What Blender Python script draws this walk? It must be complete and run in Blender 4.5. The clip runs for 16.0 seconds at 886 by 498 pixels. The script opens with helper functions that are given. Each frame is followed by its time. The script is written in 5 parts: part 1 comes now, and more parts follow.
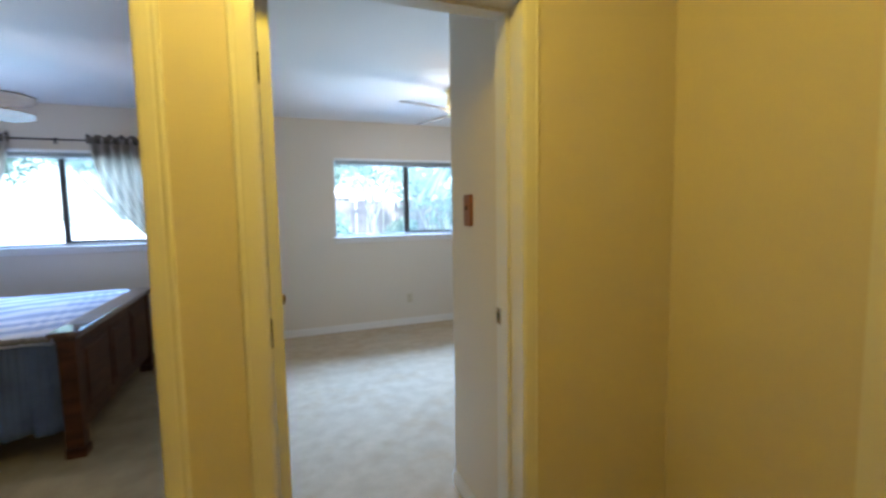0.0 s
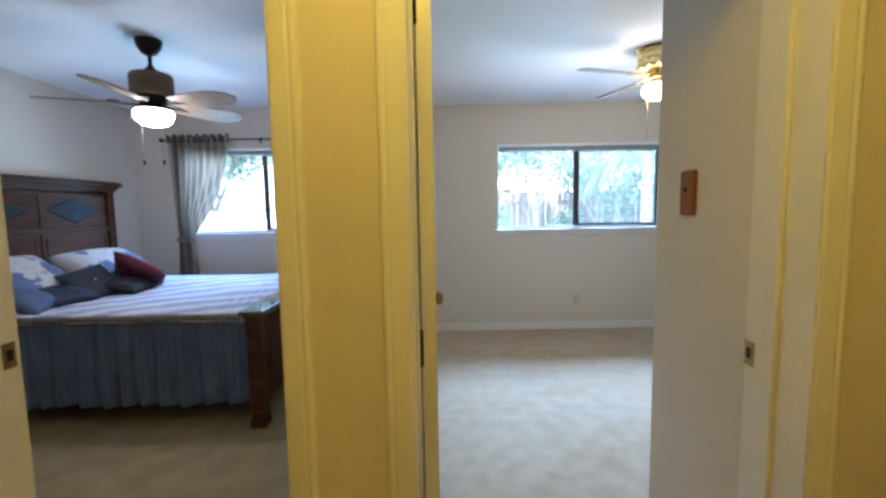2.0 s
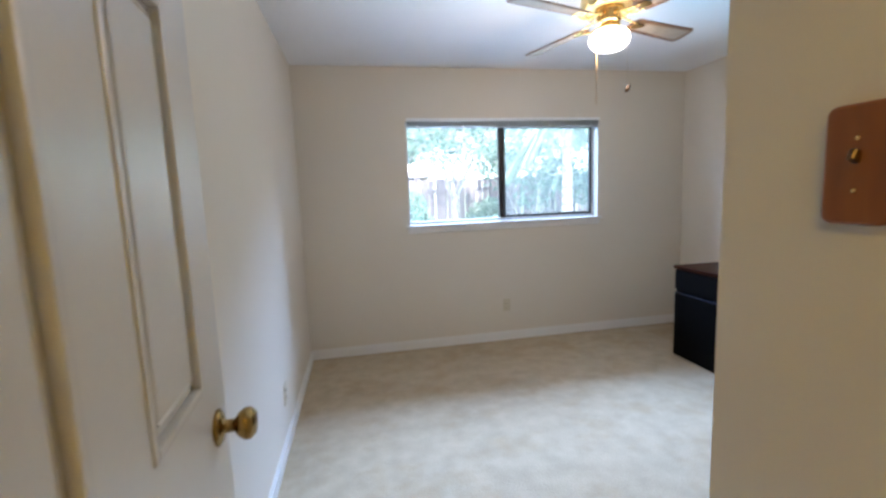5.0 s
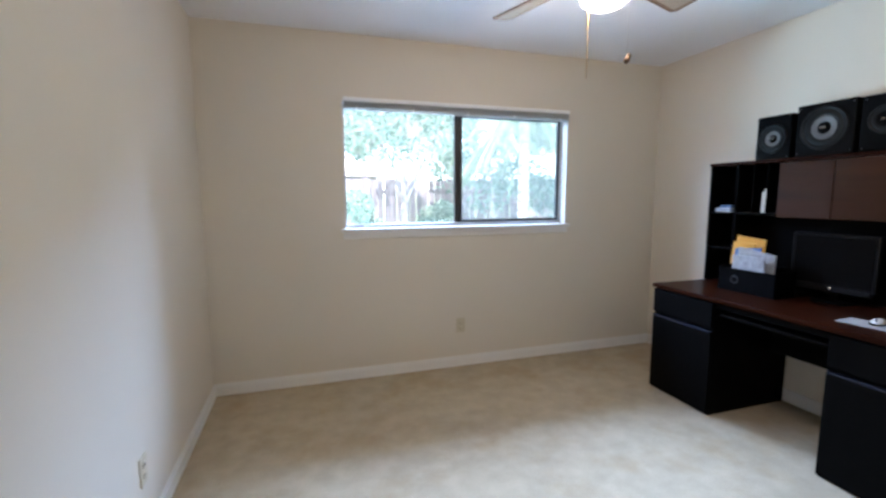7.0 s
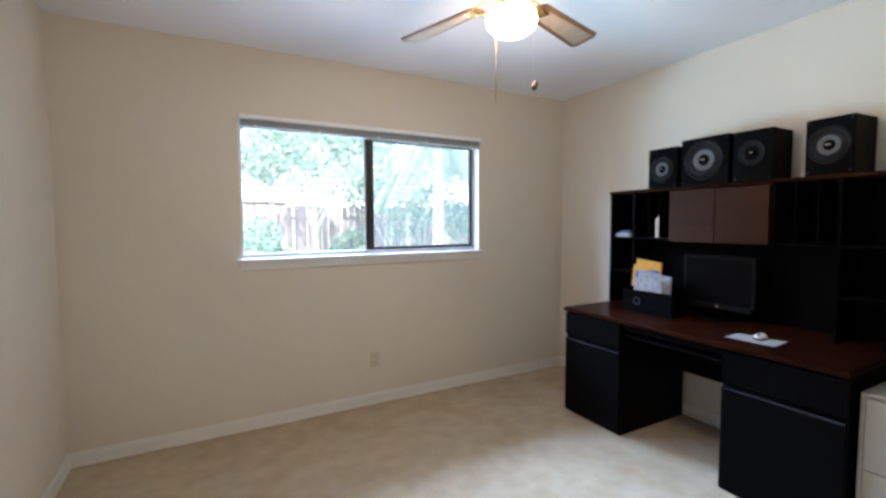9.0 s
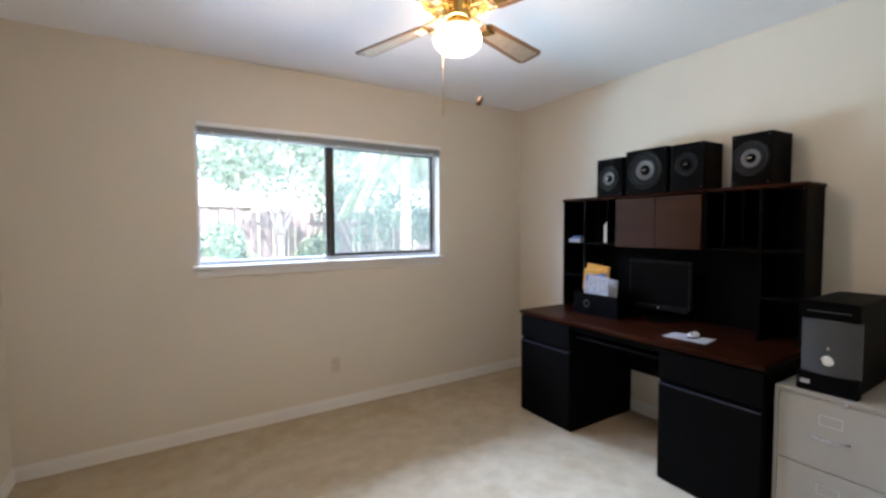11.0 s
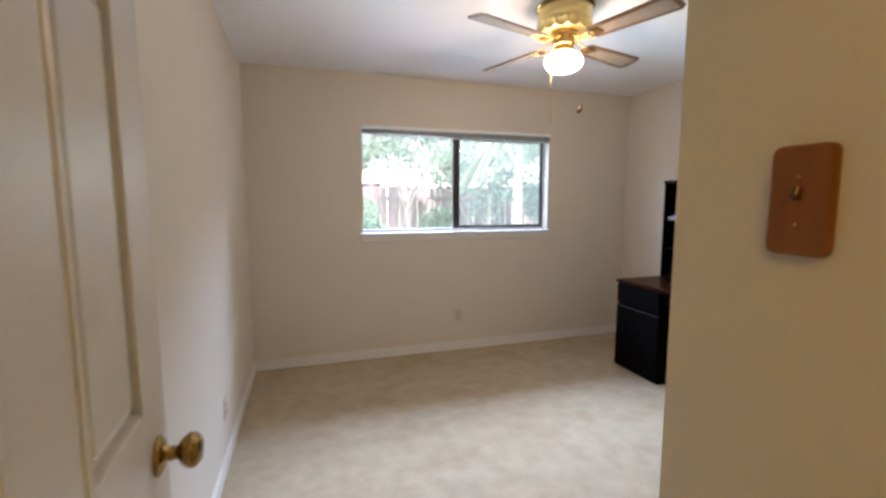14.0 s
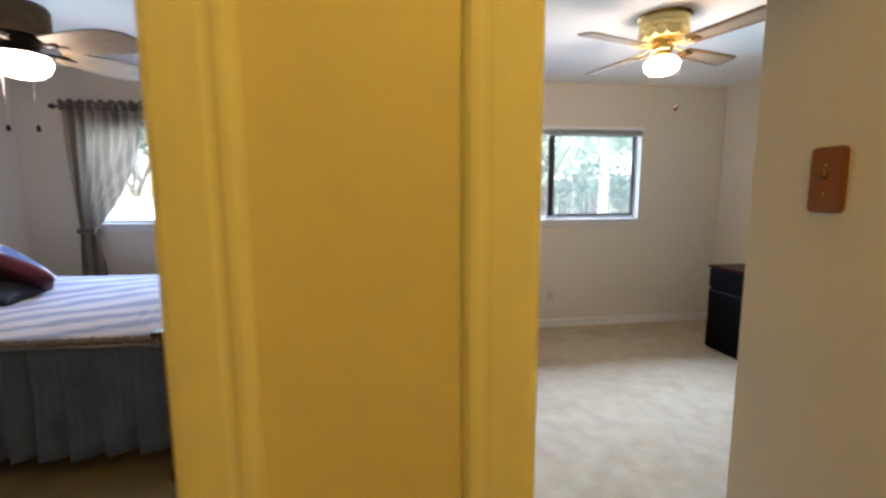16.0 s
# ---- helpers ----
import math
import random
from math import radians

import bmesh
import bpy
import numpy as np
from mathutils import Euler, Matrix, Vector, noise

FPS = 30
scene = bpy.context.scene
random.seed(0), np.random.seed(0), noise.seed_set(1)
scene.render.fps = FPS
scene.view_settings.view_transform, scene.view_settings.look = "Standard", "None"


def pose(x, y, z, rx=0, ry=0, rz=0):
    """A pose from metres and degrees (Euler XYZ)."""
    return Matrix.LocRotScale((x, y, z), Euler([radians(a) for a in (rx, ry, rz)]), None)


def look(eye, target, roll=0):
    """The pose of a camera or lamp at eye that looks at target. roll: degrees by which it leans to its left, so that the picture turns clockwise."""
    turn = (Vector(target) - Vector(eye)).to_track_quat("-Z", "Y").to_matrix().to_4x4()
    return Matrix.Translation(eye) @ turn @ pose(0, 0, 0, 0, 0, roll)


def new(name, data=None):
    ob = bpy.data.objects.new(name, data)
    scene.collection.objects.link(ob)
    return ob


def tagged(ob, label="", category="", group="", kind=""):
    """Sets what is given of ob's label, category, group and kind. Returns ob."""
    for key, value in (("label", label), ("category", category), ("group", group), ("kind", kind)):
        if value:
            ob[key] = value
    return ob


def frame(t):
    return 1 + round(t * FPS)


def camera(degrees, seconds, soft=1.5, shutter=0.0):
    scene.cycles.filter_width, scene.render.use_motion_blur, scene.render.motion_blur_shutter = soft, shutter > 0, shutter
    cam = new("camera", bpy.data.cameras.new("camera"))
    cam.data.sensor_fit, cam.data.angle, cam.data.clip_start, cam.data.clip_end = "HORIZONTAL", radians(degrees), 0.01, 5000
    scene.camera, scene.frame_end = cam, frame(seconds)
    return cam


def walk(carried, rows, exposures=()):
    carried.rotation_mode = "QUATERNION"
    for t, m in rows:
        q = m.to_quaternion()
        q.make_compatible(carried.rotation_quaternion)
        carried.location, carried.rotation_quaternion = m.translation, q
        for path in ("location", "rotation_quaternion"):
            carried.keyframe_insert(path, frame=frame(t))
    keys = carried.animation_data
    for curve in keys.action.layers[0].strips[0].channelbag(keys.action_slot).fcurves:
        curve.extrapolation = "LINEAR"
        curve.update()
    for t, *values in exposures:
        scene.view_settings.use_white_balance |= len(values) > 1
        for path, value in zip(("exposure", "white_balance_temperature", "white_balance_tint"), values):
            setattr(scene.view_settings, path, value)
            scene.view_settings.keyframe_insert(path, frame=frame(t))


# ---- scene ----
cam = camera(91.2, 16.0, 2.7, 0.4)
PATH = [
    (0, (0.241, 0.399, 1.387), (0.964, 2.257, 1.216), -1.0),
    (0.5, (0.205, 0.486, 1.392), (0.657, 2.426, 1.212), -1.2),
    (1, (0.239, 0.594, 1.388), (0.451, 2.574, 1.2), -0.9),
    (1.5, (0.265, 0.677, 1.371), (0.324, 2.668, 1.185), -0.9),
    (2, (0.265, 0.797, 1.358), (0.284, 2.788, 1.169), -1.0),
    (2.5, (0.277, 0.945, 1.37), (0.327, 2.933, 1.156), -0.9),
    (3, (0.327, 1.060, 1.357), (0.424, 3.046, 1.142), -1.0),
    (3.5, (0.373, 1.238, 1.371), (0.549, 3.217, 1.14), -1.5),
    (4, (0.428, 1.436, 1.377), (0.67, 3.407, 1.133), -1.8),
    (4.5, (0.433, 1.595, 1.382), (0.76, 3.552, 1.132), -2.1),
    (6.8, (0.671, 2.299, 1.329), (1.203, 4.212, 1.092), -0.4),
    (7, (0.647, 2.362, 1.342), (1.241, 4.256, 1.101), -0.2),
    (7.5, (0.661, 2.443, 1.334), (1.355, 4.307, 1.12), 0.0),
    (8, (0.686, 2.485, 1.326), (1.467, 4.318, 1.148), 0.1),
    (8.5, (0.702, 2.488, 1.327), (1.574, 4.283, 1.185), -0.1),
    (9, (0.724, 2.485, 1.337), (1.674, 4.242, 1.217), -0.3),
    (9.5, (0.738, 2.481, 1.343), (1.757, 4.199, 1.239), -0.4),
    (9.7, (0.757, 2.465, 1.352), (1.787, 4.176, 1.247), -0.5),
    (10.7, (0.768, 2.395, 1.352), (1.842, 4.082, 1.251), -0.4),
    (11.8, (0.742, 2.31, 1.347), (1.704, 4.061, 1.241), -0.4),
    (12, (0.73, 2.315, 1.344), (1.665, 4.08, 1.233), -0.4),
    (12.5, (0.731, 2.184, 1.371), (1.516, 4.018, 1.224), -0.2),
    (13, (0.700, 2.100, 1.397), (1.380, 3.972, 1.222), -0.4),
    (13.5, (0.537, 1.931, 1.402), (1.195, 3.809, 1.2), -0.4),
    (14, (0.446, 1.76, 1.391), (1.045, 3.655, 1.17), 0.0),
    (14.5, (0.377, 1.606, 1.375), (0.899, 3.523, 1.15), -0.5),
    (15, (0.288, 1.509, 1.362), (0.738, 3.444, 1.131), -0.3),
    (15.5, (0.191, 1.391, 1.362), (0.551, 3.344, 1.12), -0.3),
    (16, (0.101, 1.328, 1.364), (0.366, 3.294, 1.115), -0.3),
]
walk(cam, [(t, look(eye, target, roll)) for t, eye, target, roll in PATH], [(0.0, 2.44, 5250, 19), (4.5, 2.38, 5600, 24), (8.0, 2.42, 6000, 25), (12.0, 2.33, 6550, 29), (14.5, 2.21, 6750, 31), (16.0, 2.26, 6550, 26)])

# ---- world, sun, lamps ----
world = bpy.data.worlds.new("sky")
scene.world = world
world.use_nodes = True
wn = world.node_tree.nodes
sky = wn.new("ShaderNodeTexSky")
sky.sky_type = "NISHITA"
sky.sun_disc = False
sky.sun_elevation = radians(58)
sky.sun_rotation = radians(205)
wn["Background"].inputs["Strength"].default_value = 0.15
world.node_tree.links.new(sky.outputs[0], wn["Background"].inputs["Color"])

sun = new("sun", bpy.data.lights.new("sun", "SUN"))
sun.data.energy, sun.data.angle, sun.data.color = 5.0, radians(0.6), (1.0, 0.95, 0.88)
sun.matrix_world = look((-3.0, -6.0, 12.0), (0, 0, 0))


def bulb(name, at, watts, colour, radius):
    ob = new(name, bpy.data.lights.new(name, "POINT"))
    ob.data.energy, ob.data.color, ob.data.shadow_soft_size = watts, colour, radius
    ob.location = at
    return ob


bulb("hall_bulb", (0.27, 0.98, 2.33), 3.7, (1.0, 0.645, 0.03), 0.10)
bulb("office_fan_bulb", (1.836, 3.946, 2.12), 1.75, (1.0, 0.74, 0.40), 0.10)
bulb("bedroom_fan_bulb", (-1.54, 3.66, 1.86), 1.1, (1.0, 0.86, 0.70), 0.10)


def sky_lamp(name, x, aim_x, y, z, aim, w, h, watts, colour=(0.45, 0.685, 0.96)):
    """Area lamp added unseen outside a window in place of sky or yard light."""
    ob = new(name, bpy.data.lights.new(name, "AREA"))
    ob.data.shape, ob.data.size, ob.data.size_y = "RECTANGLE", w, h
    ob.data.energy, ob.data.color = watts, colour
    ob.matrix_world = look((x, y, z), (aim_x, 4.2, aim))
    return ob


sky_lamp("office_sky_fill", 2.25, 1.75, 7.9, 3.30, 0.6, 2.2, 1.0, 172.0)
sky_lamp("bedroom_sky_fill", -1.59, -1.59, 7.9, 3.30, 0.6, 2.4, 1.0, 85.0)
# lamps hidden below the sills, added to imitate yard bounce on the ceilings
sky_lamp("office_yard_fill", 1.80, 1.80, 9.3, 0.05, 2.2, 2.6, 0.8, 54.0, (0.46, 0.79, 0.94))
sky_lamp("bedroom_yard_fill", -1.59, -1.59, 9.3, 0.05, 2.2, 2.4, 0.8, 80.0, (0.37, 0.80, 1.0))


# ---- materials ----
def surf(name, colour, rough=0.6, metal=0.0, var=0.12, scale=6.0, fine=180.0, bump=0.15, stain=None, stain_scale=1.5, stain_amount=0.5, spec=0.5, coat=0.0, stain_to=0.72):
    m = bpy.data.materials.new(name)
    m.use_nodes = True
    n, l = m.node_tree.nodes, m.node_tree.links
    b = n["Principled BSDF"]
    b.inputs["Roughness"].default_value, b.inputs["Metallic"].default_value = rough, metal
    b.inputs["Specular IOR Level"].default_value = spec
    b.inputs["Coat Weight"].default_value = coat
    tc = n.new("ShaderNodeTexCoord")
    big, small = n.new("ShaderNodeTexNoise"), n.new("ShaderNodeTexNoise")
    big.inputs["Scale"].default_value, big.inputs["Detail"].default_value = scale, 5.0
    small.inputs["Scale"].default_value, small.inputs["Detail"].default_value = fine, 3.0
    for t in (big, small):
        l.new(tc.outputs["Object"], t.inputs["Vector"])
    ramp = n.new("ShaderNodeMapRange")
    ramp.inputs["From Min"].default_value, ramp.inputs["From Max"].default_value = 0.3, 0.7
    ramp.inputs["To Min"].default_value, ramp.inputs["To Max"].default_value = 1 - var, 1 + var
    mix = n.new("ShaderNodeMath")
    mix.operation = "MULTIPLY_ADD"
    mix.inputs[1].default_value, mix.inputs[2].default_value = 0.35, -0.0
    add = n.new("ShaderNodeMath")
    l.new(small.outputs[0], mix.inputs[0])
    l.new(big.outputs[0], add.inputs[0])
    l.new(mix.outputs[0], add.inputs[1])
    sub = n.new("ShaderNodeMath")
    sub.operation = "SUBTRACT"
    sub.inputs[1].default_value = 0.175
    l.new(add.outputs[0], sub.inputs[0])
    l.new(sub.outputs[0], ramp.inputs["Value"])
    tint = n.new("ShaderNodeVectorMath")
    tint.operation = "SCALE"
    tint.inputs[0].default_value = colour
    l.new(ramp.outputs[0], tint.inputs["Scale"])
    out = tint.outputs[0]
    if stain:
        s = n.new("ShaderNodeTexNoise")
        s.inputs["Scale"].default_value, s.inputs["Detail"].default_value, s.inputs["Roughness"].default_value = stain_scale, 8.0, 0.65
        l.new(tc.outputs["Object"], s.inputs["Vector"])
        r = n.new("ShaderNodeMapRange")
        r.inputs["From Min"].default_value, r.inputs["From Max"].default_value = 0.50, stain_to
        r.inputs["To Max"].default_value = stain_amount
        l.new(s.outputs[0], r.inputs["Value"])
        mx = n.new("ShaderNodeMix")
        mx.data_type = "RGBA"
        l.new(r.outputs[0], mx.inputs[0])
        l.new(out, mx.inputs[6])
        mx.inputs[7].default_value = (*stain, 1)
        out = mx.outputs[2]
    l.new(out, b.inputs["Base Color"])
    bp = n.new("ShaderNodeBump")
    bp.inputs["Strength"].default_value, bp.inputs["Distance"].default_value = bump, 0.004
    l.new(small.outputs[0], bp.inputs["Height"])
    l.new(bp.outputs[0], b.inputs["Normal"])
    return m


def wood(name, dark, light, rough=0.35, stretch=(2.0, 30.0, 30.0), coat=0.0, spec=0.5):
    m = bpy.data.materials.new(name)
    m.use_nodes = True
    n, l = m.node_tree.nodes, m.node_tree.links
    b = n["Principled BSDF"]
    b.inputs["Roughness"].default_value, b.inputs["Coat Weight"].default_value = rough, coat
    b.inputs["Specular IOR Level"].default_value = spec
    tc, mp, t = n.new("ShaderNodeTexCoord"), n.new("ShaderNodeMapping"), n.new("ShaderNodeTexNoise")
    mp.inputs["Scale"].default_value = stretch
    t.inputs["Scale"].default_value, t.inputs["Detail"].default_value, t.inputs["Distortion"].default_value = 1.3, 7.0, 0.6
    l.new(tc.outputs["Object"], mp.inputs[0])
    l.new(mp.outputs[0], t.inputs["Vector"])
    c = n.new("ShaderNodeValToRGB")
    c.color_ramp.elements[0].position, c.color_ramp.elements[1].position = 0.3, 0.7
    c.color_ramp.elements[0].color, c.color_ramp.elements[1].color = (*dark, 1), (*light, 1)
    l.new(t.outputs[0], c.inputs[0])
    l.new(c.outputs[0], b.inputs["Base Color"])
    bp = n.new("ShaderNodeBump")
    bp.inputs["Strength"].default_value, bp.inputs["Distance"].default_value = 0.12, 0.002
    l.new(t.outputs[0], bp.inputs["Height"])
    l.new(bp.outputs[0], b.inputs["Normal"])
    return m


def glow(name, colour, strength):
    m = bpy.data.materials.new(name)
    m.use_nodes = True
    b = m.node_tree.nodes["Principled BSDF"]
    b.inputs["Base Color"].default_value = (0.9, 0.88, 0.84, 1)
    b.inputs["Emission Color"].default_value, b.inputs["Emission Strength"].default_value = (*colour, 1), strength
    return m


def striped(name, a, b2, c, period, turn, rough=0.85, wobble=2.0, axis="X"):
    """Woven cloth with soft uneven stripes of three colours."""
    m = bpy.data.materials.new(name)
    m.use_nodes = True
    n, l = m.node_tree.nodes, m.node_tree.links
    b = n["Principled BSDF"]
    b.inputs["Roughness"].default_value, b.inputs["Specular IOR Level"].default_value = rough, 0.15
    tc, mp, w, g, ramp = n.new("ShaderNodeTexCoord"), n.new("ShaderNodeMapping"), n.new("ShaderNodeTexWave"), n.new("ShaderNodeTexNoise"), n.new("ShaderNodeValToRGB")
    mp.inputs["Rotation"].default_value = (0, 0, radians(turn))
    l.new(tc.outputs["Object"], mp.inputs["Vector"])
    w.wave_type, w.bands_direction = "BANDS", axis
    w.inputs["Scale"].default_value, w.inputs["Distortion"].default_value = 0.314 / period, wobble
    w.inputs["Detail"].default_value, w.inputs["Detail Scale"].default_value = 2.0, 0.8
    l.new(mp.outputs[0], w.inputs["Vector"])
    e = ramp.color_ramp.elements
    e[0].position, e[1].position = 0.15, 0.85
    e[0].color, e[1].color = (*a, 1), (*c, 1)
    e.new(0.5).color = (*b2, 1)
    l.new(w.outputs["Fac"], ramp.inputs[0])
    l.new(ramp.outputs[0], b.inputs["Base Color"])
    g.inputs["Scale"].default_value = 420.0
    l.new(tc.outputs["Object"], g.inputs["Vector"])
    bp = n.new("ShaderNodeBump")
    bp.inputs["Strength"].default_value, bp.inputs["Distance"].default_value = 0.3, 0.003
    l.new(g.outputs[0], bp.inputs["Height"])
    l.new(bp.outputs[0], b.inputs["Normal"])
    return m


def glass(name, haze):
    """A pane whose added translucent haze scatters daylight to wash out the view."""
    m = bpy.data.materials.new(name)
    m.use_nodes = True
    n, l = m.node_tree.nodes, m.node_tree.links
    tr, gl, mx, fr = n.new("ShaderNodeBsdfTransparent"), n.new("ShaderNodeBsdfGlossy"), n.new("ShaderNodeMixShader"), n.new("ShaderNodeFresnel")
    tr.inputs[0].default_value = (0.95, 0.98, 0.97, 1)
    gl.inputs["Roughness"].default_value = 0.02
    fr.inputs["IOR"].default_value = 1.25
    haze_bsdf, haze_mix = n.new("ShaderNodeBsdfTranslucent"), n.new("ShaderNodeMixShader")
    haze_bsdf.inputs[0].default_value, haze_mix.inputs[0].default_value = (0.90, 0.84, 0.76, 1), haze
    l.new(tr.outputs[0], haze_mix.inputs[1])
    l.new(haze_bsdf.outputs[0], haze_mix.inputs[2])
    l.new(fr.outputs[0], mx.inputs[0])
    l.new(haze_mix.outputs[0], mx.inputs[1])
    l.new(gl.outputs[0], mx.inputs[2])
    l.new(mx.outputs[0], n["Material Output"].inputs[0])
    return m


def leafy(name, a, b2, rough=0.5):
    m = bpy.data.materials.new(name)
    m.use_nodes = True
    n, l = m.node_tree.nodes, m.node_tree.links
    b = n["Principled BSDF"]
    b.inputs["Roughness"].default_value = rough
    g, c = n.new("ShaderNodeNewGeometry"), n.new("ShaderNodeValToRGB")
    c.color_ramp.elements[0].color, c.color_ramp.elements[1].color = (*a, 1), (*b2, 1)
    l.new(g.outputs["Random Per Island"], c.inputs[0])
    l.new(c.outputs[0], b.inputs["Base Color"])
    tl, mx = n.new("ShaderNodeBsdfTranslucent"), n.new("ShaderNodeMixShader")
    l.new(c.outputs[0], tl.inputs[0])
    mx.inputs[0].default_value = 0.35
    l.new(b.outputs[0], mx.inputs[1])
    l.new(tl.outputs[0], mx.inputs[2])
    l.new(mx.outputs[0], n["Material Output"].inputs[0])
    return m


M_WALL = surf("painted wall", (0.71, 0.645, 0.54), 0.52, var=0.02, scale=1.2, fine=420, bump=0.06)
M_CEIL = surf("ceiling paint", (0.89, 0.89, 0.89), 0.9, var=0.015, scale=2, fine=160, bump=0.5)
M_TRIM = surf("gloss trim paint", (0.80, 0.78, 0.74), 0.33, var=0.02, scale=4, fine=90, bump=0.04)
M_DOOR = surf("gloss door paint", (0.80, 0.78, 0.74), 0.27, var=0.02, scale=4, fine=90, bump=0.03)
M_CARPET = surf("beige carpet", (0.46, 0.38, 0.265), 0.97, var=0.09, scale=9, fine=90, bump=0.9, stain=(0.37, 0.265, 0.145), stain_scale=2.4, stain_amount=0.6, spec=0.1)
M_CARPET2 = surf("tan carpet", (0.43, 0.355, 0.21), 0.97, var=0.12, scale=6, fine=330, bump=0.9, spec=0.1)
M_BLACK = wood("black ash laminate", (0.0012, 0.0011, 0.0011), (0.0026, 0.0024, 0.0024), 0.5, spec=0.05)
M_CHERRY = wood("dark cherry laminate", (0.015, 0.0038, 0.0016), (0.034, 0.0088, 0.0034), 0.32, (6, 1.2, 8), 0.0, spec=0.07)
M_CHERRYDOOR = wood("brown cherry veneer", (0.030, 0.0095, 0.003), (0.054, 0.018, 0.006), 0.30, (6, 1.2, 8), 0.0, spec=0.24)
M_BED = wood("dark stained pine", (0.040, 0.013, 0.0045), (0.105, 0.038, 0.013), 0.42, (3, 3, 14), 0.0, spec=0.3)
M_BLADE = wood("brown oak fan blade", (0.12, 0.058, 0.026), (0.22, 0.12, 0.058), 0.4, (5, 5, 5))
M_CANE = surf("pale cane insert", (0.38, 0.32, 0.25), 0.6, var=0.1, scale=30, fine=300, bump=0.3)
M_BRASS = surf("polished brass", (0.80, 0.55, 0.20), 0.16, 1.0, var=0.05, scale=9, fine=60, bump=0.02)
M_SATIN = surf("satin pale brass", (0.78, 0.62, 0.28), 0.34, 1.0, var=0.05, scale=9, fine=60, bump=0.02)
M_OLDBRASS = surf("antique brass", (0.38, 0.25, 0.09), 0.2, 1.0, var=0.15, scale=30, fine=120, bump=0.05)
M_BRONZE = surf("oil rubbed bronze", (0.022, 0.016, 0.012), 0.35, 0.7, var=0.2, scale=9, fine=80, bump=0.05)
M_GLOBE = glow("frosted lit glass", (1.0, 0.90, 0.74), 4.0)
M_WARMGLOBE = glow("warm lit glass", (1.0, 0.72, 0.25), 3.0)
M_BEDCAP = wood("glossy dark pine", (0.06, 0.026, 0.012), (0.14, 0.065, 0.03), 0.12, (3, 3, 14), 1.0)
M_FANWOOD = surf("brown rattan", (0.13, 0.085, 0.045), 0.6, var=0.2, scale=40, fine=200, bump=0.5)
M_FANBLADE = surf("tan palm-leaf blade", (0.26, 0.19, 0.11), 0.5, var=0.15, scale=20, fine=160, bump=0.3)
M_CURTAIN_D = surf("dark taupe heading", (0.16, 0.135, 0.11), 0.8, var=0.15, scale=12, fine=500, bump=0.3)
M_FRINGE = surf("grey brown fringe", (0.19, 0.165, 0.15), 0.9, var=0.4, scale=60, fine=300, bump=0.5)
M_ALU = surf("bronze aluminium", (0.06, 0.055, 0.05), 0.4, 0.6, var=0.1, scale=9, fine=120, bump=0.03)
M_SILVER = surf("mill aluminium", (0.62, 0.63, 0.63), 0.4, 0.7, var=0.05, scale=9, fine=120, bump=0.03)
M_BLINDRAIL = surf("pale blind rail", (0.86, 0.87, 0.86), 0.4, var=0.04, scale=8, fine=90, bump=0.02)
M_BLIND = surf("grey blind slat", (0.36, 0.37, 0.36), 0.45, var=0.05, scale=8, fine=90, bump=0.02)
# The second value sets how much painted haze veils the yard.
M_GLASS = glass("window pane", 0.011)
M_MESH = glass("fine pale insect screen", 0.018)
M_PLASTIC = surf("black plastic", (0.0022, 0.0022, 0.0026), 0.5, var=0.2, scale=20, fine=500, bump=0.08, spec=0.04)
M_SCREEN = surf("dark screen", (0.004, 0.004, 0.0045), 0.25, var=0.05, scale=5, fine=50, bump=0.0, spec=0.08)
M_BEZEL = surf("dark grey bezel plastic", (0.010, 0.010, 0.011), 0.38, var=0.1, scale=20, fine=300, bump=0.03, spec=0.12)
M_CONE = surf("grey speaker cone", (0.10, 0.10, 0.105), 0.5, var=0.1, scale=30, fine=200, bump=0.1)
M_CHROME = surf("chrome", (0.80, 0.80, 0.80), 0.12, 1.0, var=0.03, scale=9, fine=60, bump=0.01)
M_GREYP = surf("silver grey plastic", (0.06, 0.063, 0.068), 0.4, var=0.06, scale=12, fine=300, bump=0.04)
M_PAPER = surf("white paper", (0.78, 0.78, 0.76), 0.8, var=0.04, scale=12, fine=100, bump=0.05)
M_MANILA = surf("orange envelope", (0.72, 0.36, 0.05), 0.7, var=0.06, scale=12, fine=100, bump=0.05)
M_BLUEP = surf("blue folder", (0.10, 0.18, 0.36), 0.6, var=0.06, scale=12, fine=100, bump=0.05)
M_FILE = surf("putty steel", (0.44, 0.415, 0.36), 0.42, var=0.03, scale=7, fine=220, bump=0.06)
M_SWITCH = wood("oak switch plate", (0.20, 0.056, 0.007), (0.29, 0.094, 0.015), 0.35, (30, 30, 4))
# Blue tint paints the bluish highlight along the drawer pulls.
M_PULL = surf("black gloss edge tinted as a blue highlight", (0.013, 0.016, 0.026), 0.25, var=0.1, scale=12, fine=90, bump=0.02)
M_FOB = surf("dark brass fob", (0.09, 0.045, 0.015), 0.3, 0.4, var=0.2, scale=40, fine=90, bump=0.05)
M_MAIL = surf("grey white mail", (0.36, 0.36, 0.37), 0.6, var=0.25, scale=30, fine=100, bump=0.3)
M_PAD = surf("grey mouse mat", (0.42, 0.42, 0.43), 0.8, var=0.06, scale=12, fine=300, bump=0.1)
M_IVORY = surf("ivory plastic", (0.62, 0.55, 0.40), 0.4, var=0.03, scale=20, fine=90, bump=0.02)
# Near-black that paints shade in the hinge gap, latch hole and outlet slots.
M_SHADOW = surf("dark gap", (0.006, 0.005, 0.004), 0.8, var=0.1)
